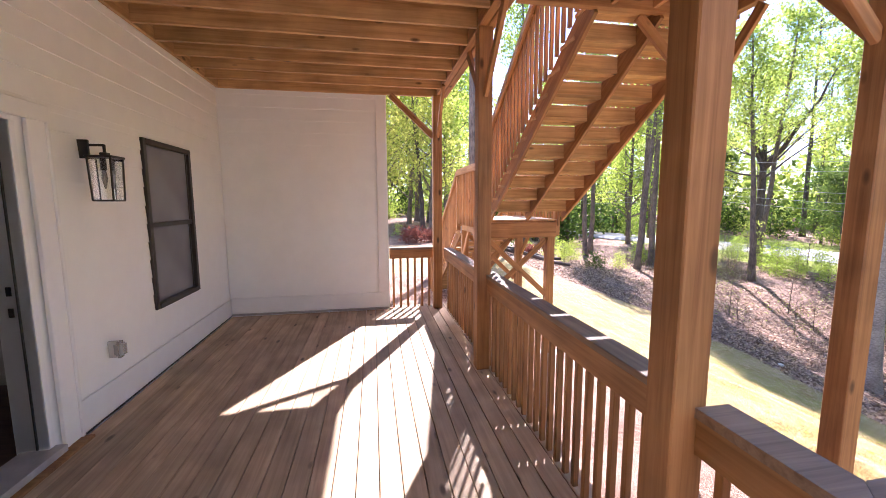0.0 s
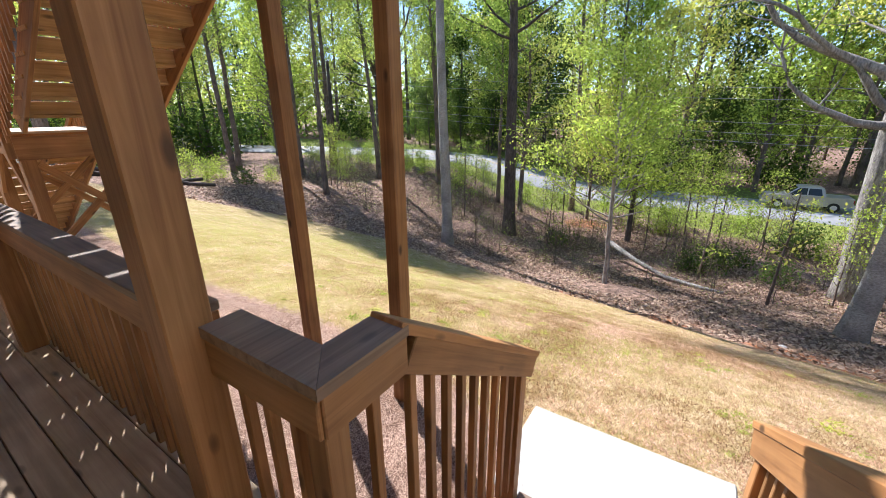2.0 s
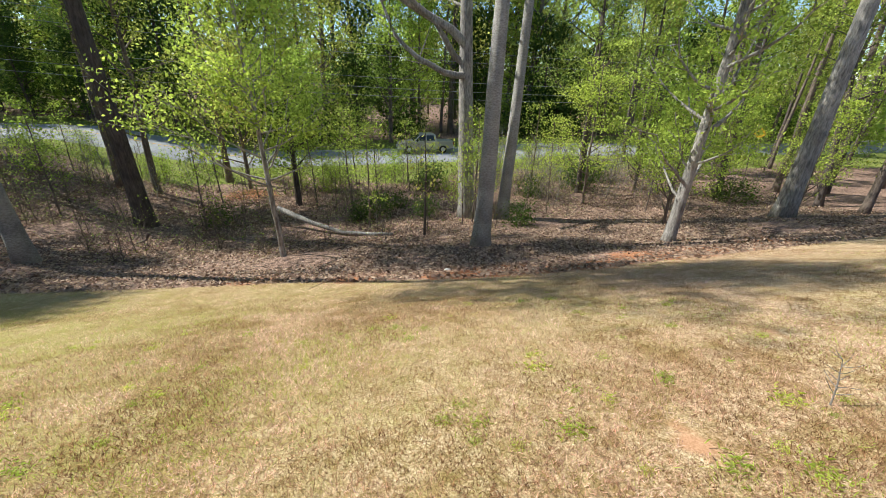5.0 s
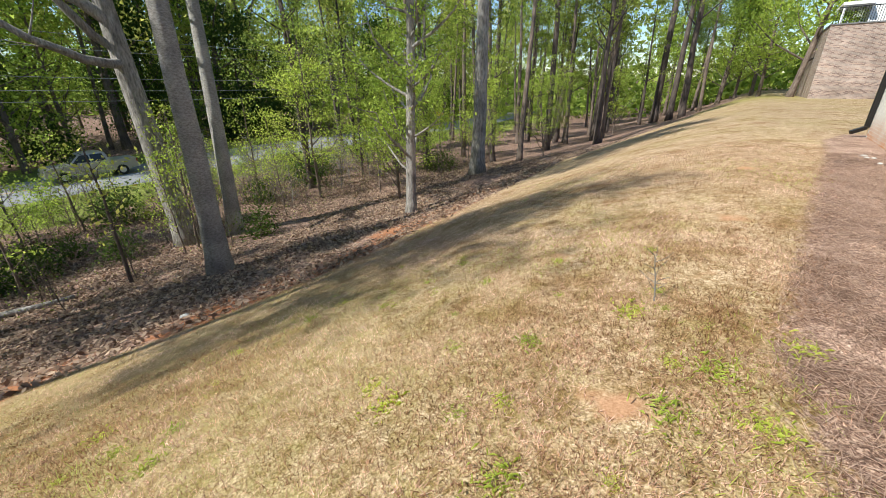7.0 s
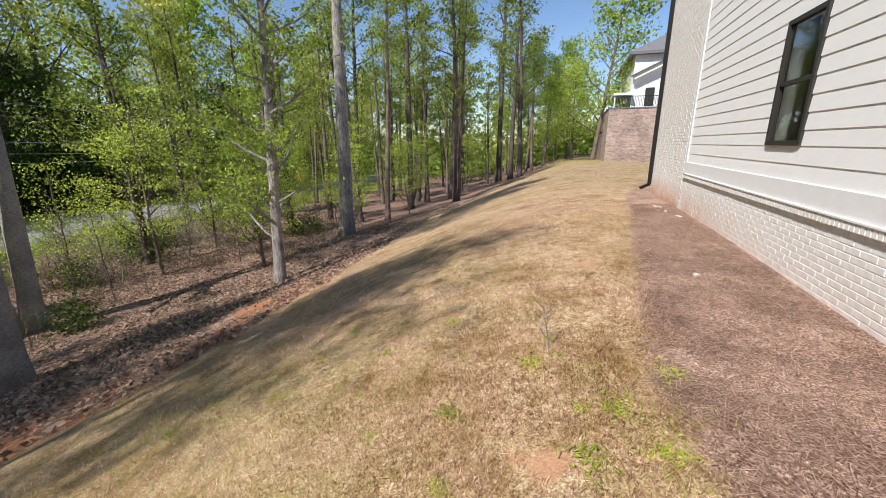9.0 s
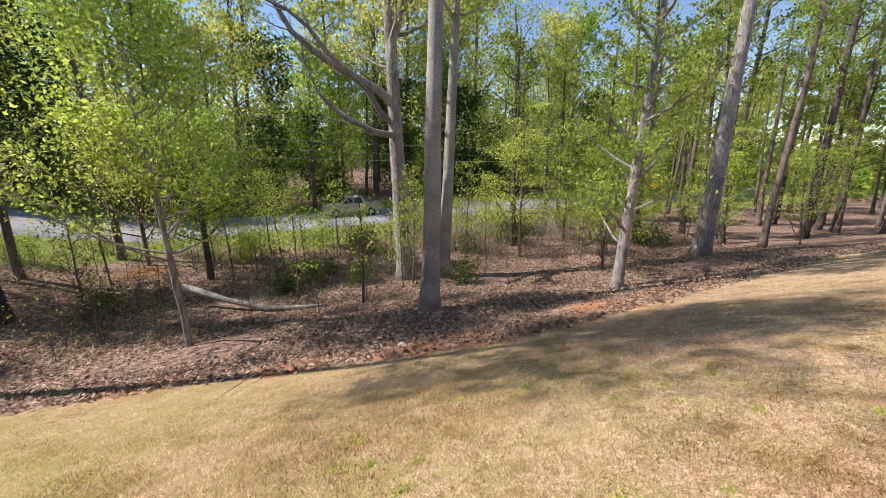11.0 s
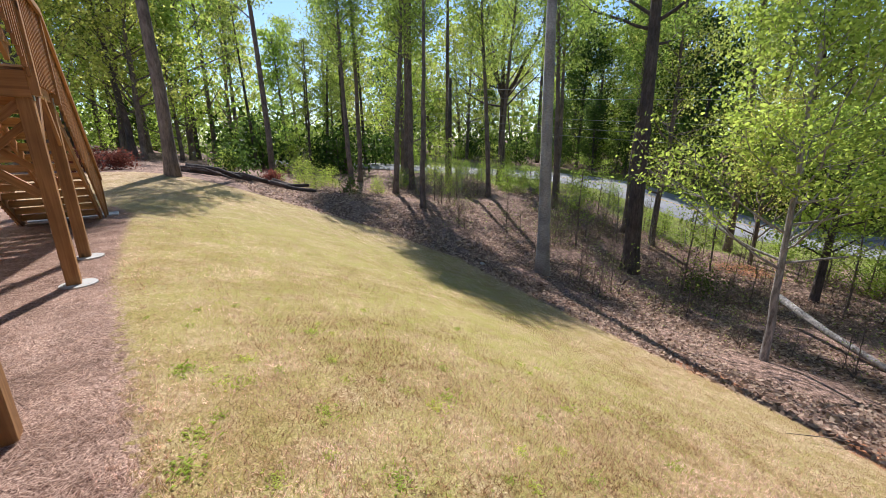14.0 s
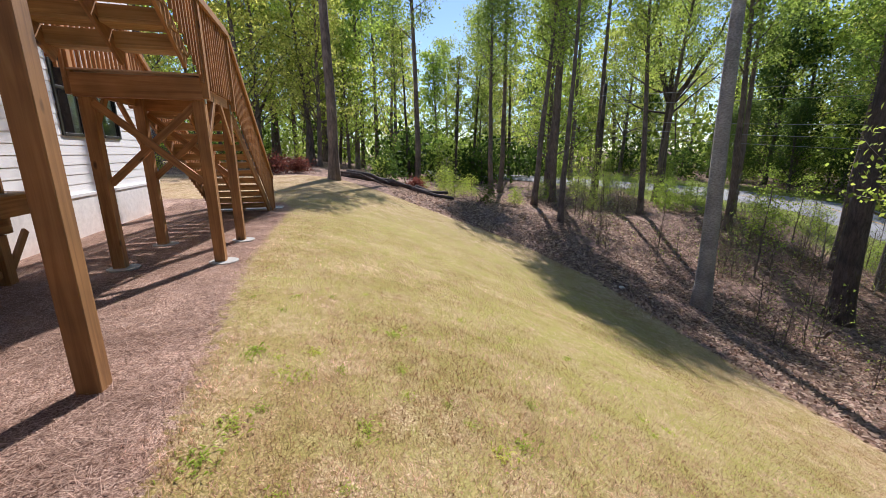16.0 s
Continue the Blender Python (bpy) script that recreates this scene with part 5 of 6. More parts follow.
spray = make_tree("understorey tree with level sprays of fresh leaves", 34, 6.5, 0.07, BARK_PINE, LEAF_BRIGHT, 0.12, 2.6, 28, 4200, 0.055, group="bank saplings", cluster=0.3, layer=0.16, wander=0.06, bare=0.2)
tangle = make_tree("pale tangle of bare vines and twigs", 35, 3.2, 0.03, BARK_GREY, LEAF_YELLOW, 0.03, 1.7, 30, 160, 0.04, category="shrub", group="bank shrubs", wander=0.2, twigs=5)
put(spray, 19.5, -14.5)
put(tangle, 29.0, -12.0)
for x, y, q in ((22.5, -17.5, 1.0), (25.5, -14.0, 1.1), (24.0, -22.0, 1.0), (20.0, -23.0, 0.9), (28.0, -19.5, 1.1), (17.5, -27.0, 0.8), (23.0, -29.0, 1.0), (27.5, -26.0, 1.1), (20.5, -35.0, 1.0), (16.5, -40.0, 0.9)):
    plant(spray, x, y, rnd.uniform(0, 6), q)
for k in range(26):
    plant(tangle, rnd.uniform(26, 34), rnd.uniform(-20, -9), rnd.uniform(0, 6), rnd.uniform(0.6, 1.15))
for k in range(16):
    plant(tangle, rnd.uniform(27, 35), rnd.uniform(8, 30), rnd.uniform(0, 6), rnd.uniform(0.45, 0.9))
put(bush, 33, 3)
put(scrub, 27, -11)
deep.scale = (0.7, 0.7, 0.7)
put(deep, 25.5, -1.5)
put(sapling, 26, 13)
thicket("verge_brush", [(rnd.choice((bush, scrub, scrub, scrub)), rnd.uniform(30, 37.8), rnd.uniform(-40, 36), rnd.uniform(0, 6), rnd.uniform(0.6, 1.3)) for k in range(150)],
        "tangled twiggy shrubs and weeds along the road verge", "brush")
for k in range(90):
    y = rnd.uniform(-34, 25)
    plant(rnd.choice((scrub, scrub, scrub, scrub, scrub, scrub, deep)), max(lawn_edge(y) + 5.5, rnd.uniform(20.5, 32)), y, rnd.uniform(0, 6), rnd.uniform(0.5, 1.1))
for k in range(56):       # tangle below the young trees
    plant(scrub, rnd.uniform(19.5, 31), rnd.uniform(-3, 17), rnd.uniform(0, 6), rnd.uniform(0.5, 1.0))
for x, y, q in ((24.8, -0.6, 0.5), (26.3, -1.9, 0.6), (27.2, -3.0, 0.5)):
    plant(deep, x, y, x, q)
for k in range(30):
    y = rnd.uniform(-30, 26)
    plant(sapling, rnd.uniform(21, 34), y, rnd.uniform(0, 6), rnd.uniform(0.5, 1.2))
for k in range(30):
    plant(rnd.choice((scrub, bush, tangle, deep)), rnd.uniform(-6, 30), rnd.uniform(23.5, 30), rnd.uniform(0, 6), rnd.uniform(0.5, 1.1))
thicket("woodland_brush", [(rnd.choice((deep, bush, bush)), rnd.uniform(50, 57), rnd.uniform(-70, 60), rnd.uniform(0, 6), rnd.uniform(1.6, 3.2)) for k in range(90)]
        + [(rnd.choice((deep, bush, bush)), rnd.uniform(-30, 42), rnd.uniform(44, 66), rnd.uniform(0, 6), rnd.uniform(1.8, 3.4)) for k in range(55)],
        "low green growth under the woodland trees", "brush")

# ---- far woods all round ----
def scatter_mesh(name, centres, size, mat, seed, flat=0.0, ratio=0.55):
    """Loose leaves or needles; flat keeps them lying on the ground."""
    r = np.random.RandomState(seed)
    n = len(centres)
    a = r.normal(size=(n, 3)) * np.array([1, 1, 1 - flat])
    a /= np.linalg.norm(a, axis=1)[:, None]
    b_ = np.cross(a, np.array([0, 0, 1.0]) + r.normal(size=(n, 3)) * (1.05 - flat))
    b_ /= np.linalg.norm(b_, axis=1)[:, None]
    s = (size * r.uniform(0.6, 1.4, n))[:, None]
    v = np.stack([centres - a * s, centres - b_ * s * ratio, centres + a * s, centres + b_ * s * ratio], 1).reshape(-1, 3)
    me = bpy.data.meshes.new(name)
    me.vertices.add(n * 4)
    me.vertices.foreach_set("co", v.ravel())
    me.loops.add(n * 4)
    me.loops.foreach_set("vertex_index", np.arange(n * 4, dtype=np.int32))
    me.polygons.add(n)
    me.polygons.foreach_set("loop_start", np.arange(0, n * 4, 4, dtype=np.int32))
    me.update(calc_edges=True)
    me.materials.append(mat)
    return me


rs = np.random.RandomState(77)
n = 80000
ang = rs.uniform(-2.2, 2.75, n)
dist = rs.uniform(78, 125, n)
cx, cy = 5 + dist * np.cos(ang), dist * np.sin(ang)
top = 11 + 5 * np.sin(ang * 9) + 3 * np.sin(ang * 23 + 1) + 2 * np.sin(ang * 51)
top = np.where(ang > 0.7, top * 1.3 + 8, top)
cz = height(cx, cy) + np.where(rs.rand(n) < 0.4, rs.uniform(0, 0.4, n), rs.uniform(0, 1, n) ** 1.2) * (top + 4)
tagged(new("far_woods", scatter_mesh("far_woods", np.stack([cx, cy, cz], 1), 0.6, LEAF_MID, 7)), "distant hazy green woods round the yard", "woods", kind="stuff")

# ---- lawn, straw and litter ----
def on_ground(x, y, lift):
    return np.stack([x, y, height(x, y) + lift], 1)


def blades(name, x, y, length, width, mat, seed, label, lean=0.9):
    r = np.random.RandomState(seed)
    n = len(x)
    base = on_ground(x, y, -0.003)
    w = r.uniform(0, 2 * np.pi, n)
    side = np.stack([np.cos(w), np.sin(w), np.zeros(n)], 1) * (width * r.uniform(0.6, 1.3, n))[:, None]
    tip = base + np.stack([r.normal(size=n) * lean, r.normal(size=n) * lean, np.ones(n)], 1) * (length * r.uniform(0.4, 1.3, n))[:, None]
    v = np.stack([base - side, base + side, tip], 1).reshape(-1, 3)
    me = bpy.data.meshes.new(name)
    me.vertices.add(n * 3)
    me.vertices.foreach_set("co", v.ravel())
    me.loops.add(n * 3)
    me.loops.foreach_set("vertex_index", np.arange(n * 3, dtype=np.int32))
    me.polygons.add(n)
    me.polygons.foreach_set("loop_start", np.arange(0, n * 3, 3, dtype=np.int32))
    me.update(calc_edges=True)
    me.materials.append(mat)
    tagged(new(name, me), label, "grass", kind="stuff")


def lawn_points(n, seed, near=2.6):
    r = np.random.RandomState(seed)
    x = r.uniform(4.9, 16, n)
    y = r.uniform(-12, 16, n)
    d = np.hypot(x - 6.3, y)
    ok = (x > straw_edge(y) - 0.05 + 0.1 * np.sin(y * 5 + 2 * np.sin(y * 2.3)) + 0.07 * np.sin(y * 13 + x * 4) + 0.09 * r.normal(size=n)) & (x < lawn_edge(y) + 0.1 * r.normal(size=n)) & (r.rand(n) < np.clip(near / d, 0, 1) ** 1.5)
    ok &= ~((x > 4.85) & (x < 5.87) & (y > -0.89) & (y < 0.71))
    for cx, cy, rr in CLAY_SPOTS:
        ok &= np.hypot(x - cx, y - cy) > rr * 0.62 * r.uniform(0.3, 1.25, n)
    return x[ok], y[ok]


blades("lawn_grass", *lawn_points(2200000, 1, 3.1), 0.03, 0.0023, GRASS_DRY, 2, "short dry tan lawn grass", 0.75)
x, y = lawn_points(500000, 3)
patch = np.sin(x * 1.7 + 2 * np.sin(y * 0.9)) + np.sin(y * 1.3 + 1.5 * np.sin(x)) + np.random.RandomState(4).normal(size=len(x)) * 0.7
keep = patch > 1.35
blades("green_grass", x[keep], y[keep], 0.04, 0.0028, GRASS_GREEN, 5, "patches of green blades coming up in the dry lawn", 0.8)

r = np.random.RandomState(11)
x, y = r.uniform(2.5, 6.1, 190000), r.uniform(-11, 14, 190000)
ok = (x < straw_edge(y) + 0.06 * r.normal(size=len(x))) & ((y < -2) & (x > 4.05) | (y > -1.9) & (x > 3.2) | (y > 6.4) & (x > 2.5))
x, y = x[ok], y[ok]
tagged(new("pine_straw", scatter_mesh("pine_straw", on_ground(x, y, 0.008 + 0.012 * r.rand(len(x))), 0.055, NEEDLE, 12, 0.93, 0.03)), "loose brown pine straw mulch round the house", "mulch", kind="stuff")
x, y = r.uniform(10, 33, 180000), r.uniform(-26, 30, 180000)
ok = (x > lawn_edge(y) + 0.15 * r.normal(size=len(x))) & (r.rand(len(x)) < np.clip(17 / np.hypot(x - 6, y), 0, 1))
x, y = x[ok], y[ok]
tagged(new("leaf_litter", scatter_mesh("leaf_litter", on_ground(x, y, 0.02 + 0.04 * r.rand(len(x))), 0.062, LITTER, 13, 0.55)), "dead brown leaves covering the wooded bank", "leaf litter", kind="stuff")
s = Shape()
for k in range(420):
    x, y = rnd.uniform(12, 32), rnd.uniform(-22, 27)
    if x < lawn_edge(y) + 0.2:
        continue
    z = float(height(x, y)) + 0.04
    a, L = rnd.uniform(0, 6.28), rnd.uniform(0.4, 1.8)
    mid = (x + math.cos(a) * L / 2 + rnd.uniform(-0.1, 0.1), y + math.sin(a) * L / 2, 0)
    end = (x + math.cos(a) * L, y + math.sin(a) * L, 0)
    pts = [(x, y, z), (mid[0], mid[1], float(height(mid[0], mid[1])) + rnd.uniform(0.03, 0.12)), (end[0], end[1], float(height(end[0], end[1])) + rnd.uniform(0.03, 0.3))]
    s.tube(pts, [rnd.uniform(0.008, 0.022), 0.01, 0.004], 4, False)
tagged(new("fallen_twigs", s.mesh("fallen_twigs", BARK_PINE)), "grey fallen twigs scattered over the leaf litter", "twigs", kind="stuff")


r = np.random.RandomState(21)
x, y = r.uniform(30.5, 39.0, 30000), r.uniform(-45, 34, 30000)
ok = r.rand(len(x)) < np.clip((x - 30) / 5, 0.1, 1) * (0.4 + 0.6 * (np.sin(x * 1.3 + y * 0.7) + np.sin(y * 1.9) > 0))
blades("verge_grass", x[ok][::2], y[ok][::2], 0.3, 0.02, LEAF_MID, 22, "tall fresh weeds along the road verge", 0.5)

# ---- weeds, sprig, stones, logs ----
def weed(seed):
    t = thing("weed", (0, 0, 0), "small bright green weed in the dry lawn", "weed", "lawn weeds")
    r = random.Random(seed)
    s = Shape()
    for k in range(95):
        a, L, w = r.uniform(0, 6.28), r.uniform(0.03, 0.07), 0.0045
        c, q = math.cos(a), math.sin(a)
        d, e = r.gauss(0, 0.1), r.gauss(0, 0.1)
        h = r.uniform(0.2, 0.7) * L
        s.add([(d - q * w, e + c * w, 0), (d + q * w, e - c * w, 0), (d + c * L * 0.5 + q * w, e + q * L * 0.5 - c * w, h), (d + c * L, e + q * L, h * 0.9), (d + c * L * 0.5 - q * w, e + q * L * 0.5 + c * w, h)], [(0, 1, 2, 3, 4)])
    child(new("leaves", s.mesh("leaves", GRASS_GREEN)), t, Matrix())
    return t


WEEDS = ((6.17, 3.47), (6.35, 3.4), (6.6, 3.12), (6.96, 2.49), (7.8, 2.27), (6.2, 2.57), (6.1, 2.3), (7.7, 2.58), (7.85, 1.29), (8.0, 2.39), (9.2, 1.94), (9.35, 0.98), (7.38, -1.74), (5.75, -2.45),
         (5.95, -2.75), (6.1, -2.3), (7.0, -1.0), (6.6, -1.6), (8.4, -0.84), (8.74, 0.28), (7.3, 2.9), (6.5, 2.0), (7.1, 1.7), (6.9, -2.6), (6.45, -3.2), (5.6, -3.2), (6.3, 4.4), (7.4, 4.0))
w0 = weed(1)
w0.scale = (0.7, 0.7, 0.7)
w0.location = (*WEEDS[0], float(height(*WEEDS[0])))
for x, y in WEEDS[1:]:
    c = plant(w0, x, y, rnd.uniform(0, 6), rnd.uniform(0.35, 0.7))
for k in range(80):
    x, y = rnd.uniform(5.9, 10.0), rnd.uniform(-4.5, 5.5)
    if x > straw_edge(y) + 0.1:
        plant(w0, x, y, rnd.uniform(0, 6), rnd.uniform(0.2, 0.5))


def sprig(x, y):
    """Thin bare stem with a few side twigs."""
    r = random.Random(41)
    t = thing("sprig", (0, 0, 0), "small bare twiggy sprig standing in the lawn", "sprig")
    s = Shape()
    lp = limb_path((0, 0, -0.02), (0.1, -0.05, 1), 0.36, r, 0.16, 0.1, 7)
    s.tube(lp, [0.0065, 0.006, 0.0055, 0.005, 0.0045, 0.0035, 0.0028, 0.002], 6, False)
    child(new("stem", s.mesh("stem", BARK_GREY, True)), t, Matrix())
    for k in range(14):
        q = lp[2 + k % 6]
        a = k * 2.4
        tp = limb_path(q, (math.cos(a), math.sin(a), 0.5), r.uniform(0.05, 0.15), r, 0.3, 0.1, 3)
        child(new("twig", Shape().tube(tp, [0.0032, 0.0026, 0.002, 0.0014], 4, False).mesh("twig", BARK_GREY, True)), t, Matrix())
    t.location = (x, y, float(height(x, y)))


sprig(6.37, -3.4)


def stone(x, y, r_, label):
    bm = bmesh.new()
    bmesh.ops.create_icosphere(bm, subdivisions=2, radius=r_)
    q = random.Random(int(x * 100))
    for v in bm.verts:
        v.co *= q.uniform(0.82, 1.15)
        v.co.z *= 0.55
    me = bpy.data.meshes.new("stone")
    bm.to_mesh(me)
    bm.free()
    me.materials.append(ROCK)
    ob = new("stone", me)
    ob.location = (x, y, float(height(x, y)) + r_ * 0.2)
    tagged(ob, label, "stone", "stones")


stone(14.17, -2.7, 0.1, "small pale stone lying at the lawn edge")
stone(16.85, 11.3, 0.12, "small pale stone lying at the lawn edge")
for k in range(7):
    stone(4.2 + rnd.uniform(0, 0.35), -9.2 - rnd.uniform(0, 1.6), rnd.uniform(0.02, 0.045), "small pale stone by the brick wall")
stone(4.9, -5.4, 0.035, "small pale stone in the pine straw")


def log(points, r_, label, mat=BARK_GREY, lift=0.1):
    s = Shape()
    pts = [(x, y, float(height(x, y)) + lift + dz) for x, y, dz in points]
    n = len(pts)
    s.tube(pts, [r_ * (1 - 0.5 * i / n) for i in range(n)], 8)
    tagged(new("fallen_log", s.mesh("fallen_log", mat, True)), label, "log", "fallen logs")


log([(24.5, 3.2, 0.9), (23.4, 1.6, 0.35), (22.4, 0.2, 0.05), (21.9, -1.2, 0.0), (21.6, -2.0, 0.0)], 0.13, "long pale fallen trunk on the bank")
log([(20.4, 7.0, 0.9), (21.4, 7.6, 0.5), (22.6, 8.6, 0.0)], 0.05, "thin fallen branch propped on the bank", BARK_PINE)
for k in range(14):
    x, y, a = rnd.uniform(7.2, 12.0), rnd.uniform(22.0, 23.4), rnd.uniform(-0.5, 0.5)
    L = rnd.uniform(1.2, 2.8)
    log([(x, y, rnd.uniform(0, 0.3)), (x + math.cos(a) * L * 0.5, y + math.sin(a) * 0.6, rnd.uniform(0, 0.35)), (x + math.cos(a) * L, y + math.sin(a) * 1.2, rnd.uniform(0, 0.25))], rnd.uniform(0.05, 0.14), "dark cut log in a brush pile past the lawn", BARK_DARK)
rb = make_tree("low russet-leaved bush past the lawn", 50, 1.0, 0.03, BARK_DARK, LEAF_RED, 0.03, 1.0, 16, 1500, 0.09, category="shrub", group="russet bushes")
rb.scale = (0.65, 0.65, 0.65)
put(rb, 4.4, 22.2)
plant(rb, 5.6, 22.8, 2.0, 0.5)
plant(rb, 12.2, 24.0, 1.0, 0.5)

# ---- road side: pole, wires, sign ----
PA, PB = (28.9, 28.6), (36.5, -34.0)
for x, y in (PA, PB):
    z = float(height(x, y))
    u = thing("utility_pole", (x, y, z), "weathered dark wooden utility pole in the woods", "utility pole", "utility poles")
    part("pole", Shape().tube([(x, y, z - 0.3), (x, y, z + 9.2)], [0.19, 0.14], 12), BARK_DARK, u, smooth=True)
    for dx, dz in ((-0.2, 8.3), (0.2, 7.7), (0.2, 6.4), (0.2, 5.8), (0.2, 5.3)):
        timber("insulator", (x, y, z + dz), (x + dx, y, z + dz), 0.05, 0.07, u, GREY)
PC = (16.0, 84.0)
za, zb, zc = float(height(*PA)), float(height(*PB)), float(height(*PC))
for dx, dz in ((-0.2, 8.3), (0.2, 7.7), (0.2, 6.4), (0.2, 5.8), (0.2, 5.3)):
    pts = []
    for k in range(25):
        t = k / 24
        pts.append((PA[0] + (PB[0] - PA[0]) * t + dx, PA[1] + (PB[1] - PA[1]) * t, za + (zb - za) * t + dz - 4 * 0.9 * t * (1 - t)))
    for k in range(1, 25):
        t = k / 24
        pts.insert(0, (PA[0] + (PC[0] - PA[0]) * t + dx, PA[1] + (PC[1] - PA[1]) * t, za + (zc - za) * t + dz - 4 * 0.9 * t * (1 - t)))
    tagged(new("overhead_wire", Shape().tube(pts, [0.011] * 49, 5, False).mesh("overhead_wire", WIRE)), "thin overhead wire strung along the road", "wire", "overhead wires")
sx, sy = 37.6, -41.0
sz = float(height(sx, sy))
sg = thing("road_sign", (sx, sy, sz), "yellow diamond warning sign on a post by the road", "road sign")
timber("sign_post", (sx, sy, sz - 0.2), (sx, sy, sz + 2.9), 0.06, 0.04, sg, STEEL)
a = 0.55
part("sign_plate", Shape().add([(sx + dx * 0.75, sy + 0.05 + dx * 0.6 + q, sz + 2.4 + dz) for q in (0, 0.02) for dx, dz in ((-a, 0), (0, -a), (a, 0), (0, a))], [(0, 1, 2, 3), (7, 6, 5, 4), (0, 4, 5, 1), (1, 5, 6, 2), (2, 6, 7, 3), (3, 7, 4, 0)]), YELLOW, sg)


# ---- pickup on the road ----
PAINT = plain("dull_silver_paint", (0.42, 0.40, 0.38), 0.3, 0.4, vary=0.04)
RUBBER = plain("black_rubber", (0.02, 0.02, 0.02), 0.8)
CARGLASS = plain("tinted_car_glass", (0.03, 0.035, 0.04), 0.06)
LAMP_RED = plain("red_lamp_plastic", (0.35, 0.02, 0.02), 0.2)


def profile(outline, w, pinch=0.0):
    """A side outline (y, z) given width along x, narrower towards the top by pinch."""
    top, low = max(p[1] for p in outline), min(p[1] for p in outline)
    s, n = Shape(), len(outline)
    for side in (-1, 1):
        s.v += [(side * (w / 2 - pinch * (q[1] - low) / (top - low)), q[0], q[1]) for q in outline]
    s.f = [tuple(range(n)), tuple(reversed(range(n, 2 * n)))] + [(k, n + k, n + (k + 1) % n, (k + 1) % n) for k in range(n)]
    return s


def pickup(x, y):
    z = float(height(42.0, y)) + 0.14
    t = thing("pickup_truck", (x, y, z), "dull silver pickup truck on the asphalt road", "pickup truck")

    def add(name, shape, mat, parent=t, label=""):
        me = shape.mesh(name, mat)
        ob = new(name, me)
        ob.parent = parent
        return tagged(ob, label)
    t["base"] = (0, 0, 0)
    add("body", profile([(-2.65, 0.5), (-2.65, 1.12), (-0.95, 1.14), (0.95, 1.12), (2.2, 1.05), (2.6, 0.95), (2.65, 0.5), (2.15, 0.42), (-2.2, 0.42)], 1.84, 0.05), PAINT)
    add("cab", profile([(-1.05, 1.13), (-0.9, 1.72), (-0.6, 1.8), (0.35, 1.8), (0.6, 1.72), (1.25, 1.12)], 1.74, 0.2), PAINT)
    for side in (-1, 1):
        for ya, yb, ta, tb in ((-0.85, -0.02, -0.72, -0.02), (0.06, 1.05, 0.06, 0.52)):
            add("side_window", Shape().add([(side * (0.866 - d), q, zz) for d, q, zz in ((0.01, ya, 1.2), (0.01, yb, 1.2), (0.155, tb, 1.68), (0.155, ta, 1.68))] + [(side * (0.80 - d), q, zz) for d, q, zz in ((0.01, ya, 1.2), (0.01, yb, 1.2), (0.155, tb, 1.68), (0.155, ta, 1.68))],
                [(0, 1, 2, 3), (7, 6, 5, 4), (0, 4, 5, 1), (1, 5, 6, 2), (2, 6, 7, 3), (3, 7, 4, 0)]), CARGLASS)
        add("headlight", Shape().box(side * 0.75 - 0.12, side * 0.75 + 0.12, 2.58, 2.66, 0.72, 0.9), CLEAR)
        add("tail_light", Shape().box(side * 0.82 - 0.07, side * 0.82 + 0.07, -2.67, -2.6, 0.75, 1.05), LAMP_RED)
        add("mirror", Shape().box(side * 1.0 - 0.09, side * 1.0 + 0.09, 0.85, 0.95, 1.12, 1.3), RUBBER)
        for yy in (-1.62, 1.68):
            wheel = add("wheel", Shape().tube([(side * 0.68, yy, 0.37), (side * 0.94, yy, 0.37)], [0.37, 0.37], 20), RUBBER, t, "black tyre")
            add("rim", Shape().tube([(side * 0.9, yy, 0.37), (side * 0.955, yy, 0.37)], [0.22, 0.2], 14), STEEL, wheel, "bright metal rim")
    add("windscreen", Shape().add([(a, b, c) for a, b, c in ((-0.78, 1.2, 1.18), (0.78, 1.2, 1.18), (0.66, 0.66, 1.7), (-0.66, 0.66, 1.7), (-0.78, 1.1, 1.16), (0.78, 1.1, 1.16), (0.66, 0.56, 1.68), (-0.66, 0.56, 1.68))], [(0, 1, 2, 3), (7, 6, 5, 4), (0, 4, 5, 1), (1, 5, 6, 2), (2, 6, 7, 3), (3, 7, 4, 0)]), CARGLASS)
    add("bumper", Shape().box(-0.9, 0.9, 2.62, 2.74, 0.45, 0.66), STEEL)
    add("bumper", Shape().box(-0.9, 0.9, -2.76, -2.64, 0.45, 0.66), STEEL)
    t.location = (x, y, z)


pickup(43.6, -7.6)

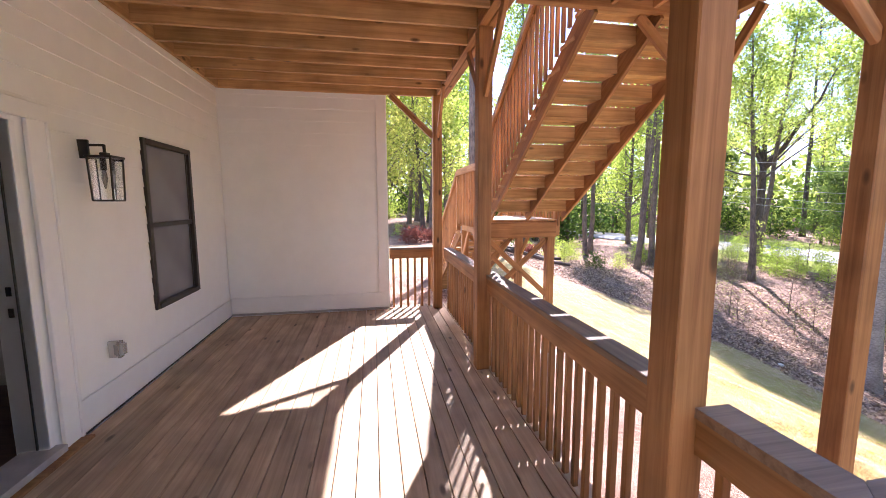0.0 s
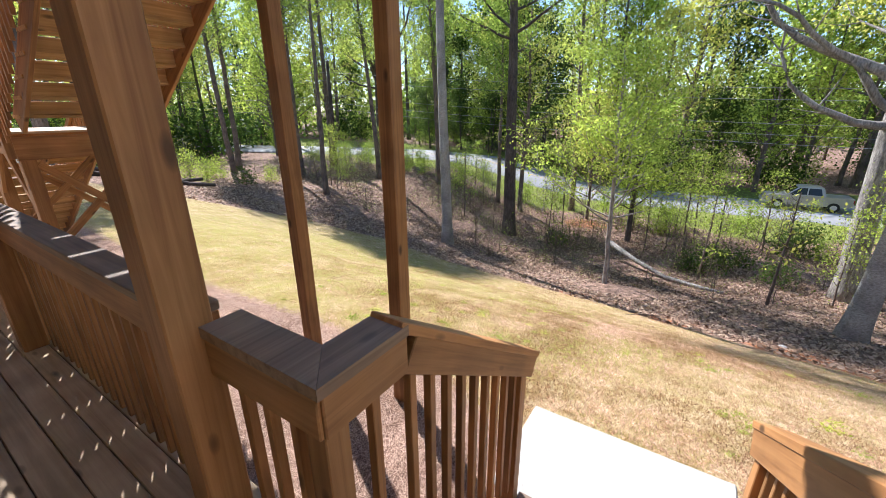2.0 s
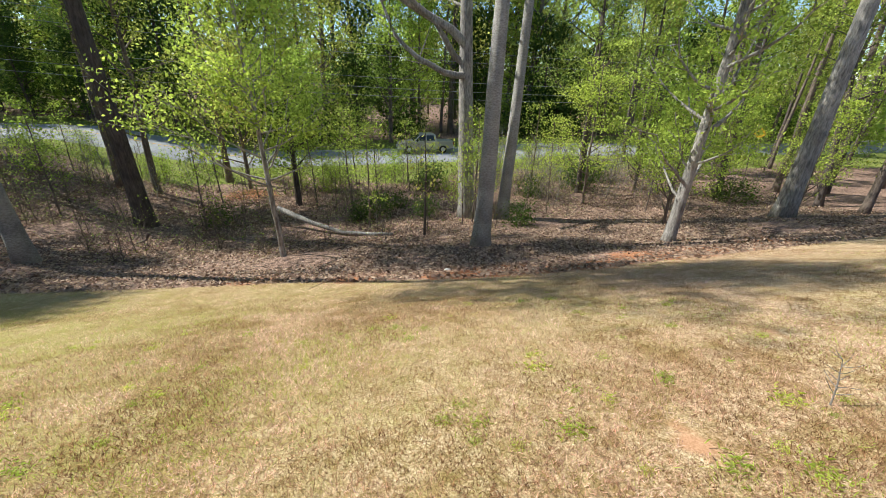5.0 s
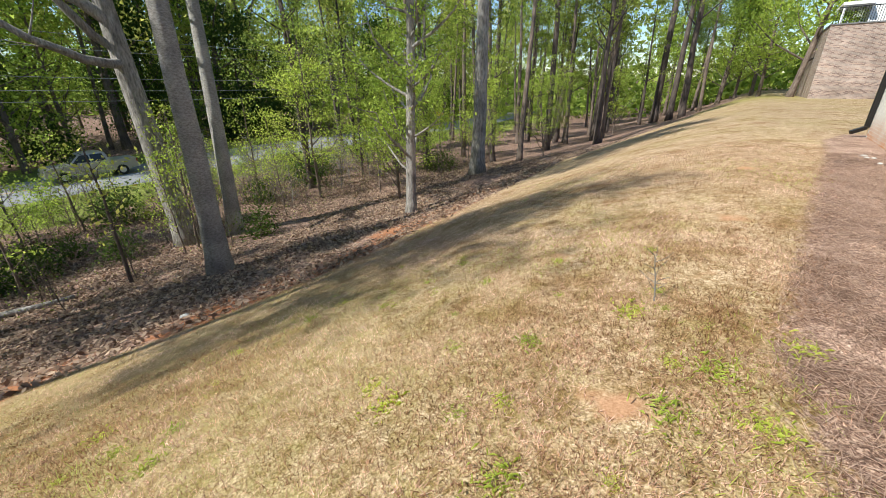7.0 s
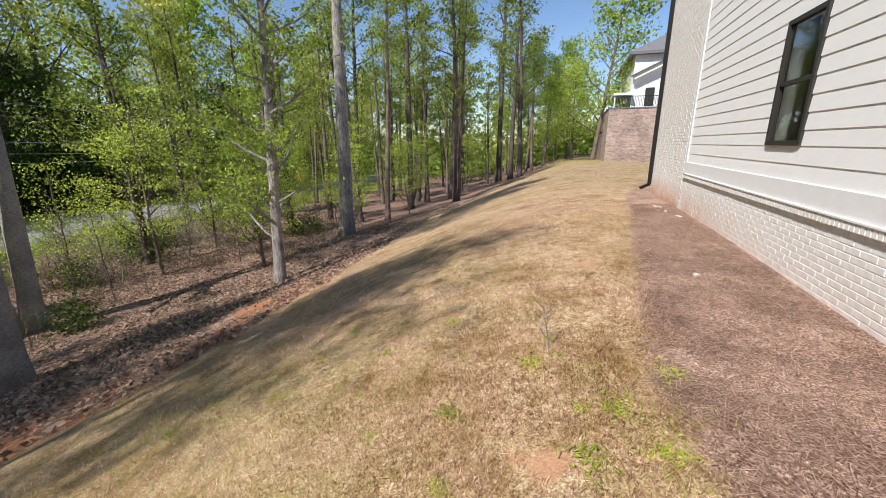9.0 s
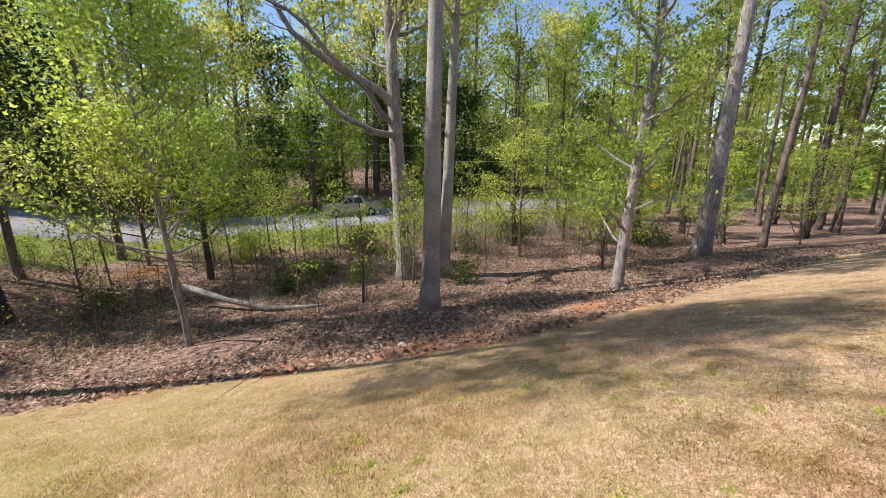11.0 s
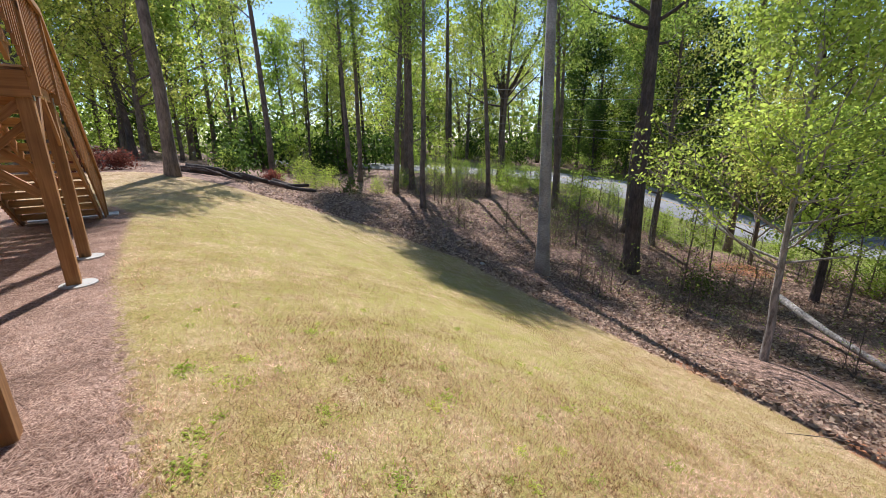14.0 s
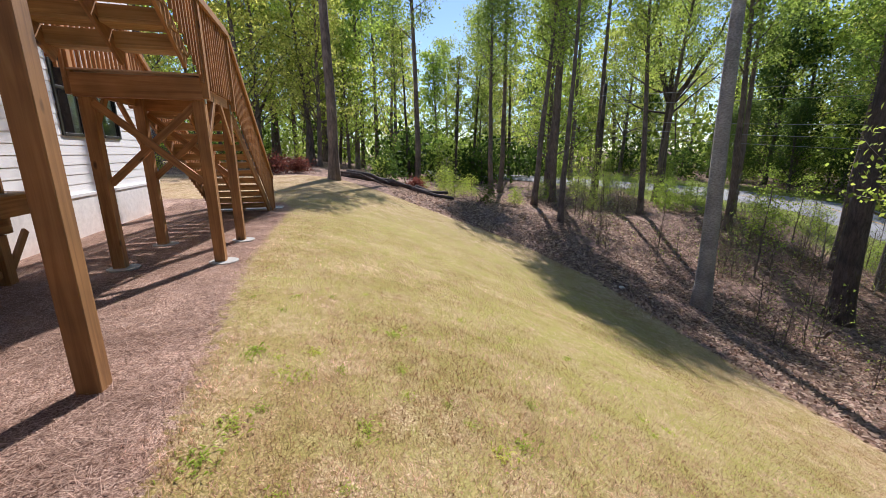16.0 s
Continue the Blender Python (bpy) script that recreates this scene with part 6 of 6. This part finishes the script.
# ---- neighbouring house ----
def neighbour():
    z = -1.1
    h = thing("neighbour_house", (1.0, -46.0, z), "pale two-storey house on a high brick base", "house")
    part("brick_base", Shape().box(-9, 3.5, -58, -42.0, z - 0.9, 3.42), RED_BRICK, h, "tan brick base")
    part("coping", Shape().box(-9.05, 3.56, -58.05, -41.94, 3.42, 3.5), SHINGLE, h, "dark slab edge")
    part("wall", Shape().box(-9, 1.45, -57, -44.5, 3.5, 8.3), WHITE, h)
    for k in range(24):
        timber("siding_board", (-4.0, -44.49, 3.7 + k * 0.19), (1.44, -44.49, 3.7 + k * 0.19), 0.03, 0.17, h, TRIMW)
    timber("corner_board", (1.42, -44.46, 3.5), (1.42, -44.46, 8.3), 0.1, 0.12, h, TRIMW)
    part("roof", Shape().add([(-9.6, -57.6, 8.3), (2.0, -57.6, 8.3), (2.0, -43.9, 8.3), (-9.6, -43.9, 8.3), (-9.6, -57.6, 8.55), (2.0, -57.6, 8.55), (2.0, -43.9, 8.55), (-9.6, -43.9, 8.55), (-4.0, -55.0, 11.6), (-4.0, -46.5, 11.6)],
                             [(3, 2, 1, 0), (0, 1, 5, 4), (1, 2, 6, 5), (2, 3, 7, 6), (3, 0, 4, 7), (4, 5, 8), (5, 6, 9, 8), (6, 7, 9), (7, 4, 8, 9)]), SHINGLE, h)
    timber("gable_trim", (1.6, -43.9, 6.3), (-2.4, -43.9, 8.2), 0.3, 0.24, h, TRIMW)
    timber("gable_roof", (1.7, -43.8, 6.42), (-2.4, -43.8, 8.36), 0.7, 0.06, h, SHINGLE)
    part("porch_roof", Shape().box(1.45, 3.1, -48.0, -43.6, 4.75, 4.95), TRIMW, h)
    timber("porch_post", (2.95, -43.8, 3.5), (2.95, -43.8, 4.75), 0.12, 0.12, h, TRIMW)
    timber("door_frame", (-0.1, -44.42, 3.5), (-0.1, -44.42, 5.6), 1.1, 0.06, h, TRIMW, up=(0, 1, 0))
    part("door_glass", Shape().box(-0.5, 0.3, -44.42, -44.36, 3.75, 5.4), FRAME, h)
    for k in range(36):
        timber("rail_bar", (3.3 - k * 0.13, -42.15, 3.5), (3.3 - k * 0.13, -42.15, 4.45), 0.025, 0.025, h, BLACK)
    timber("hand_rail", (3.35, -42.15, 4.47), (-1.4, -42.15, 4.47), 0.05, 0.05, h, BLACK)


def brick_material():
    m, ns, ls, b = material("tan_brick")
    tc = ns.new("ShaderNodeTexCoord")
    sep, mp = ns.new("ShaderNodeSeparateXYZ"), ns.new("ShaderNodeCombineXYZ")
    ls.new(tc.outputs["Object"], sep.inputs[0])
    along = ns.new("ShaderNodeMath")
    ls.new(sep.outputs["X"], along.inputs[0])
    ls.new(sep.outputs["Y"], along.inputs[1])
    ls.new(along.outputs[0], mp.inputs[0])
    ls.new(sep.outputs["Z"], mp.inputs[1])
    t = ns.new("ShaderNodeTexBrick")
    t.inputs["Scale"].default_value = 1.0
    t.inputs["Brick Width"].default_value, t.inputs["Row Height"].default_value, t.inputs["Mortar Size"].default_value = 0.21, 0.075, 0.01
    t.inputs["Color1"].default_value, t.inputs["Color2"].default_value, t.inputs["Mortar"].default_value = (0.44, 0.31, 0.25, 1), (0.16, 0.10, 0.085, 1), (0.46, 0.40, 0.35, 1)
    n1 = node(ns, "ShaderNodeTexNoise", Scale=0.8, Detail=4.0)
    ls.new(tc.outputs["Object"], n1.inputs["Vector"])
    r = ramp(ns, [(0.3, (0.75, 0.75, 0.75)), (0.7, (1.15, 1.15, 1.15))])
    ls.new(n1.outputs[0], r.inputs[0])
    ls.new(mp.outputs[0], t.inputs[0])
    ls.new(mixer(ns, ls, 1.0, t.outputs[0], r.outputs[0], 'MULTIPLY'), b.inputs["Base Color"])
    b.inputs["Roughness"].default_value = 0.9
    return m


RED_BRICK = brick_material()
neighbour()


# ---- bricks of the house base ----
BL, BH, BJ = 0.194, 0.0572, 0.0105
brick_mesh = chamfered("brick", 0.02, BL, BH, BRICKW, 0.002)
rowlock_mesh = chamfered("brick", 0.05, 0.058, 0.075, BRICKW, 0.004)
rest, tall = Shape(), Shape()


def loose(shape, x, y, z, l, w, h):
    shape.box(x - l / 2, x + l / 2, y - w / 2, y + w / 2, z - h / 2, z + h / 2)


row, z = 0, -0.30 - BH / 2
while z > -1.2:
    y = -1.95 - (BL + BJ) / 2 * (row % 2)
    while y - BL > -10.4:
        yc, xo = y - BL / 2, WX - 0.0165 + rnd.uniform(-0.0015, 0.0015)
        if -8.0 < yc < -3.3 and z > -1.08:
            ob = child(new("brick", brick_mesh), w_block_base, pose(xo, yc, z))
        else:
            loose(rest, xo, yc, z, 0.02, BL, BH)
        y -= BL + BJ
    row, z = row + 1, z - BH - BJ
y = -1.95
while y > -10.35:
    if -5.0 < y < -3.6:
        child(new("brick", rowlock_mesh), w_block_base, pose(WX + 0.008, y, -0.264))
    else:
        loose(rest, WX + 0.008, y, -0.264, 0.05, 0.058, 0.075)
    y -= 0.0675
row, z = 0, -1.15
while z < 6.0:
    y = -10.42 - (BL + BJ) / 2 * (row % 2)
    while y - BL > -14.05:
        loose(tall, WX - 0.0145 + rnd.uniform(-0.002, 0.002), y - BL / 2, z, 0.02, BL, BH)
        y -= BL + BJ
    row, z = row + 1, z + BH + BJ
part("more_bricks", rest, BRICKW, w_block_base)["kind"] = "stuff"
part("more_bricks", tall, BRICKW, w_brick_tall)["kind"] = "stuff"
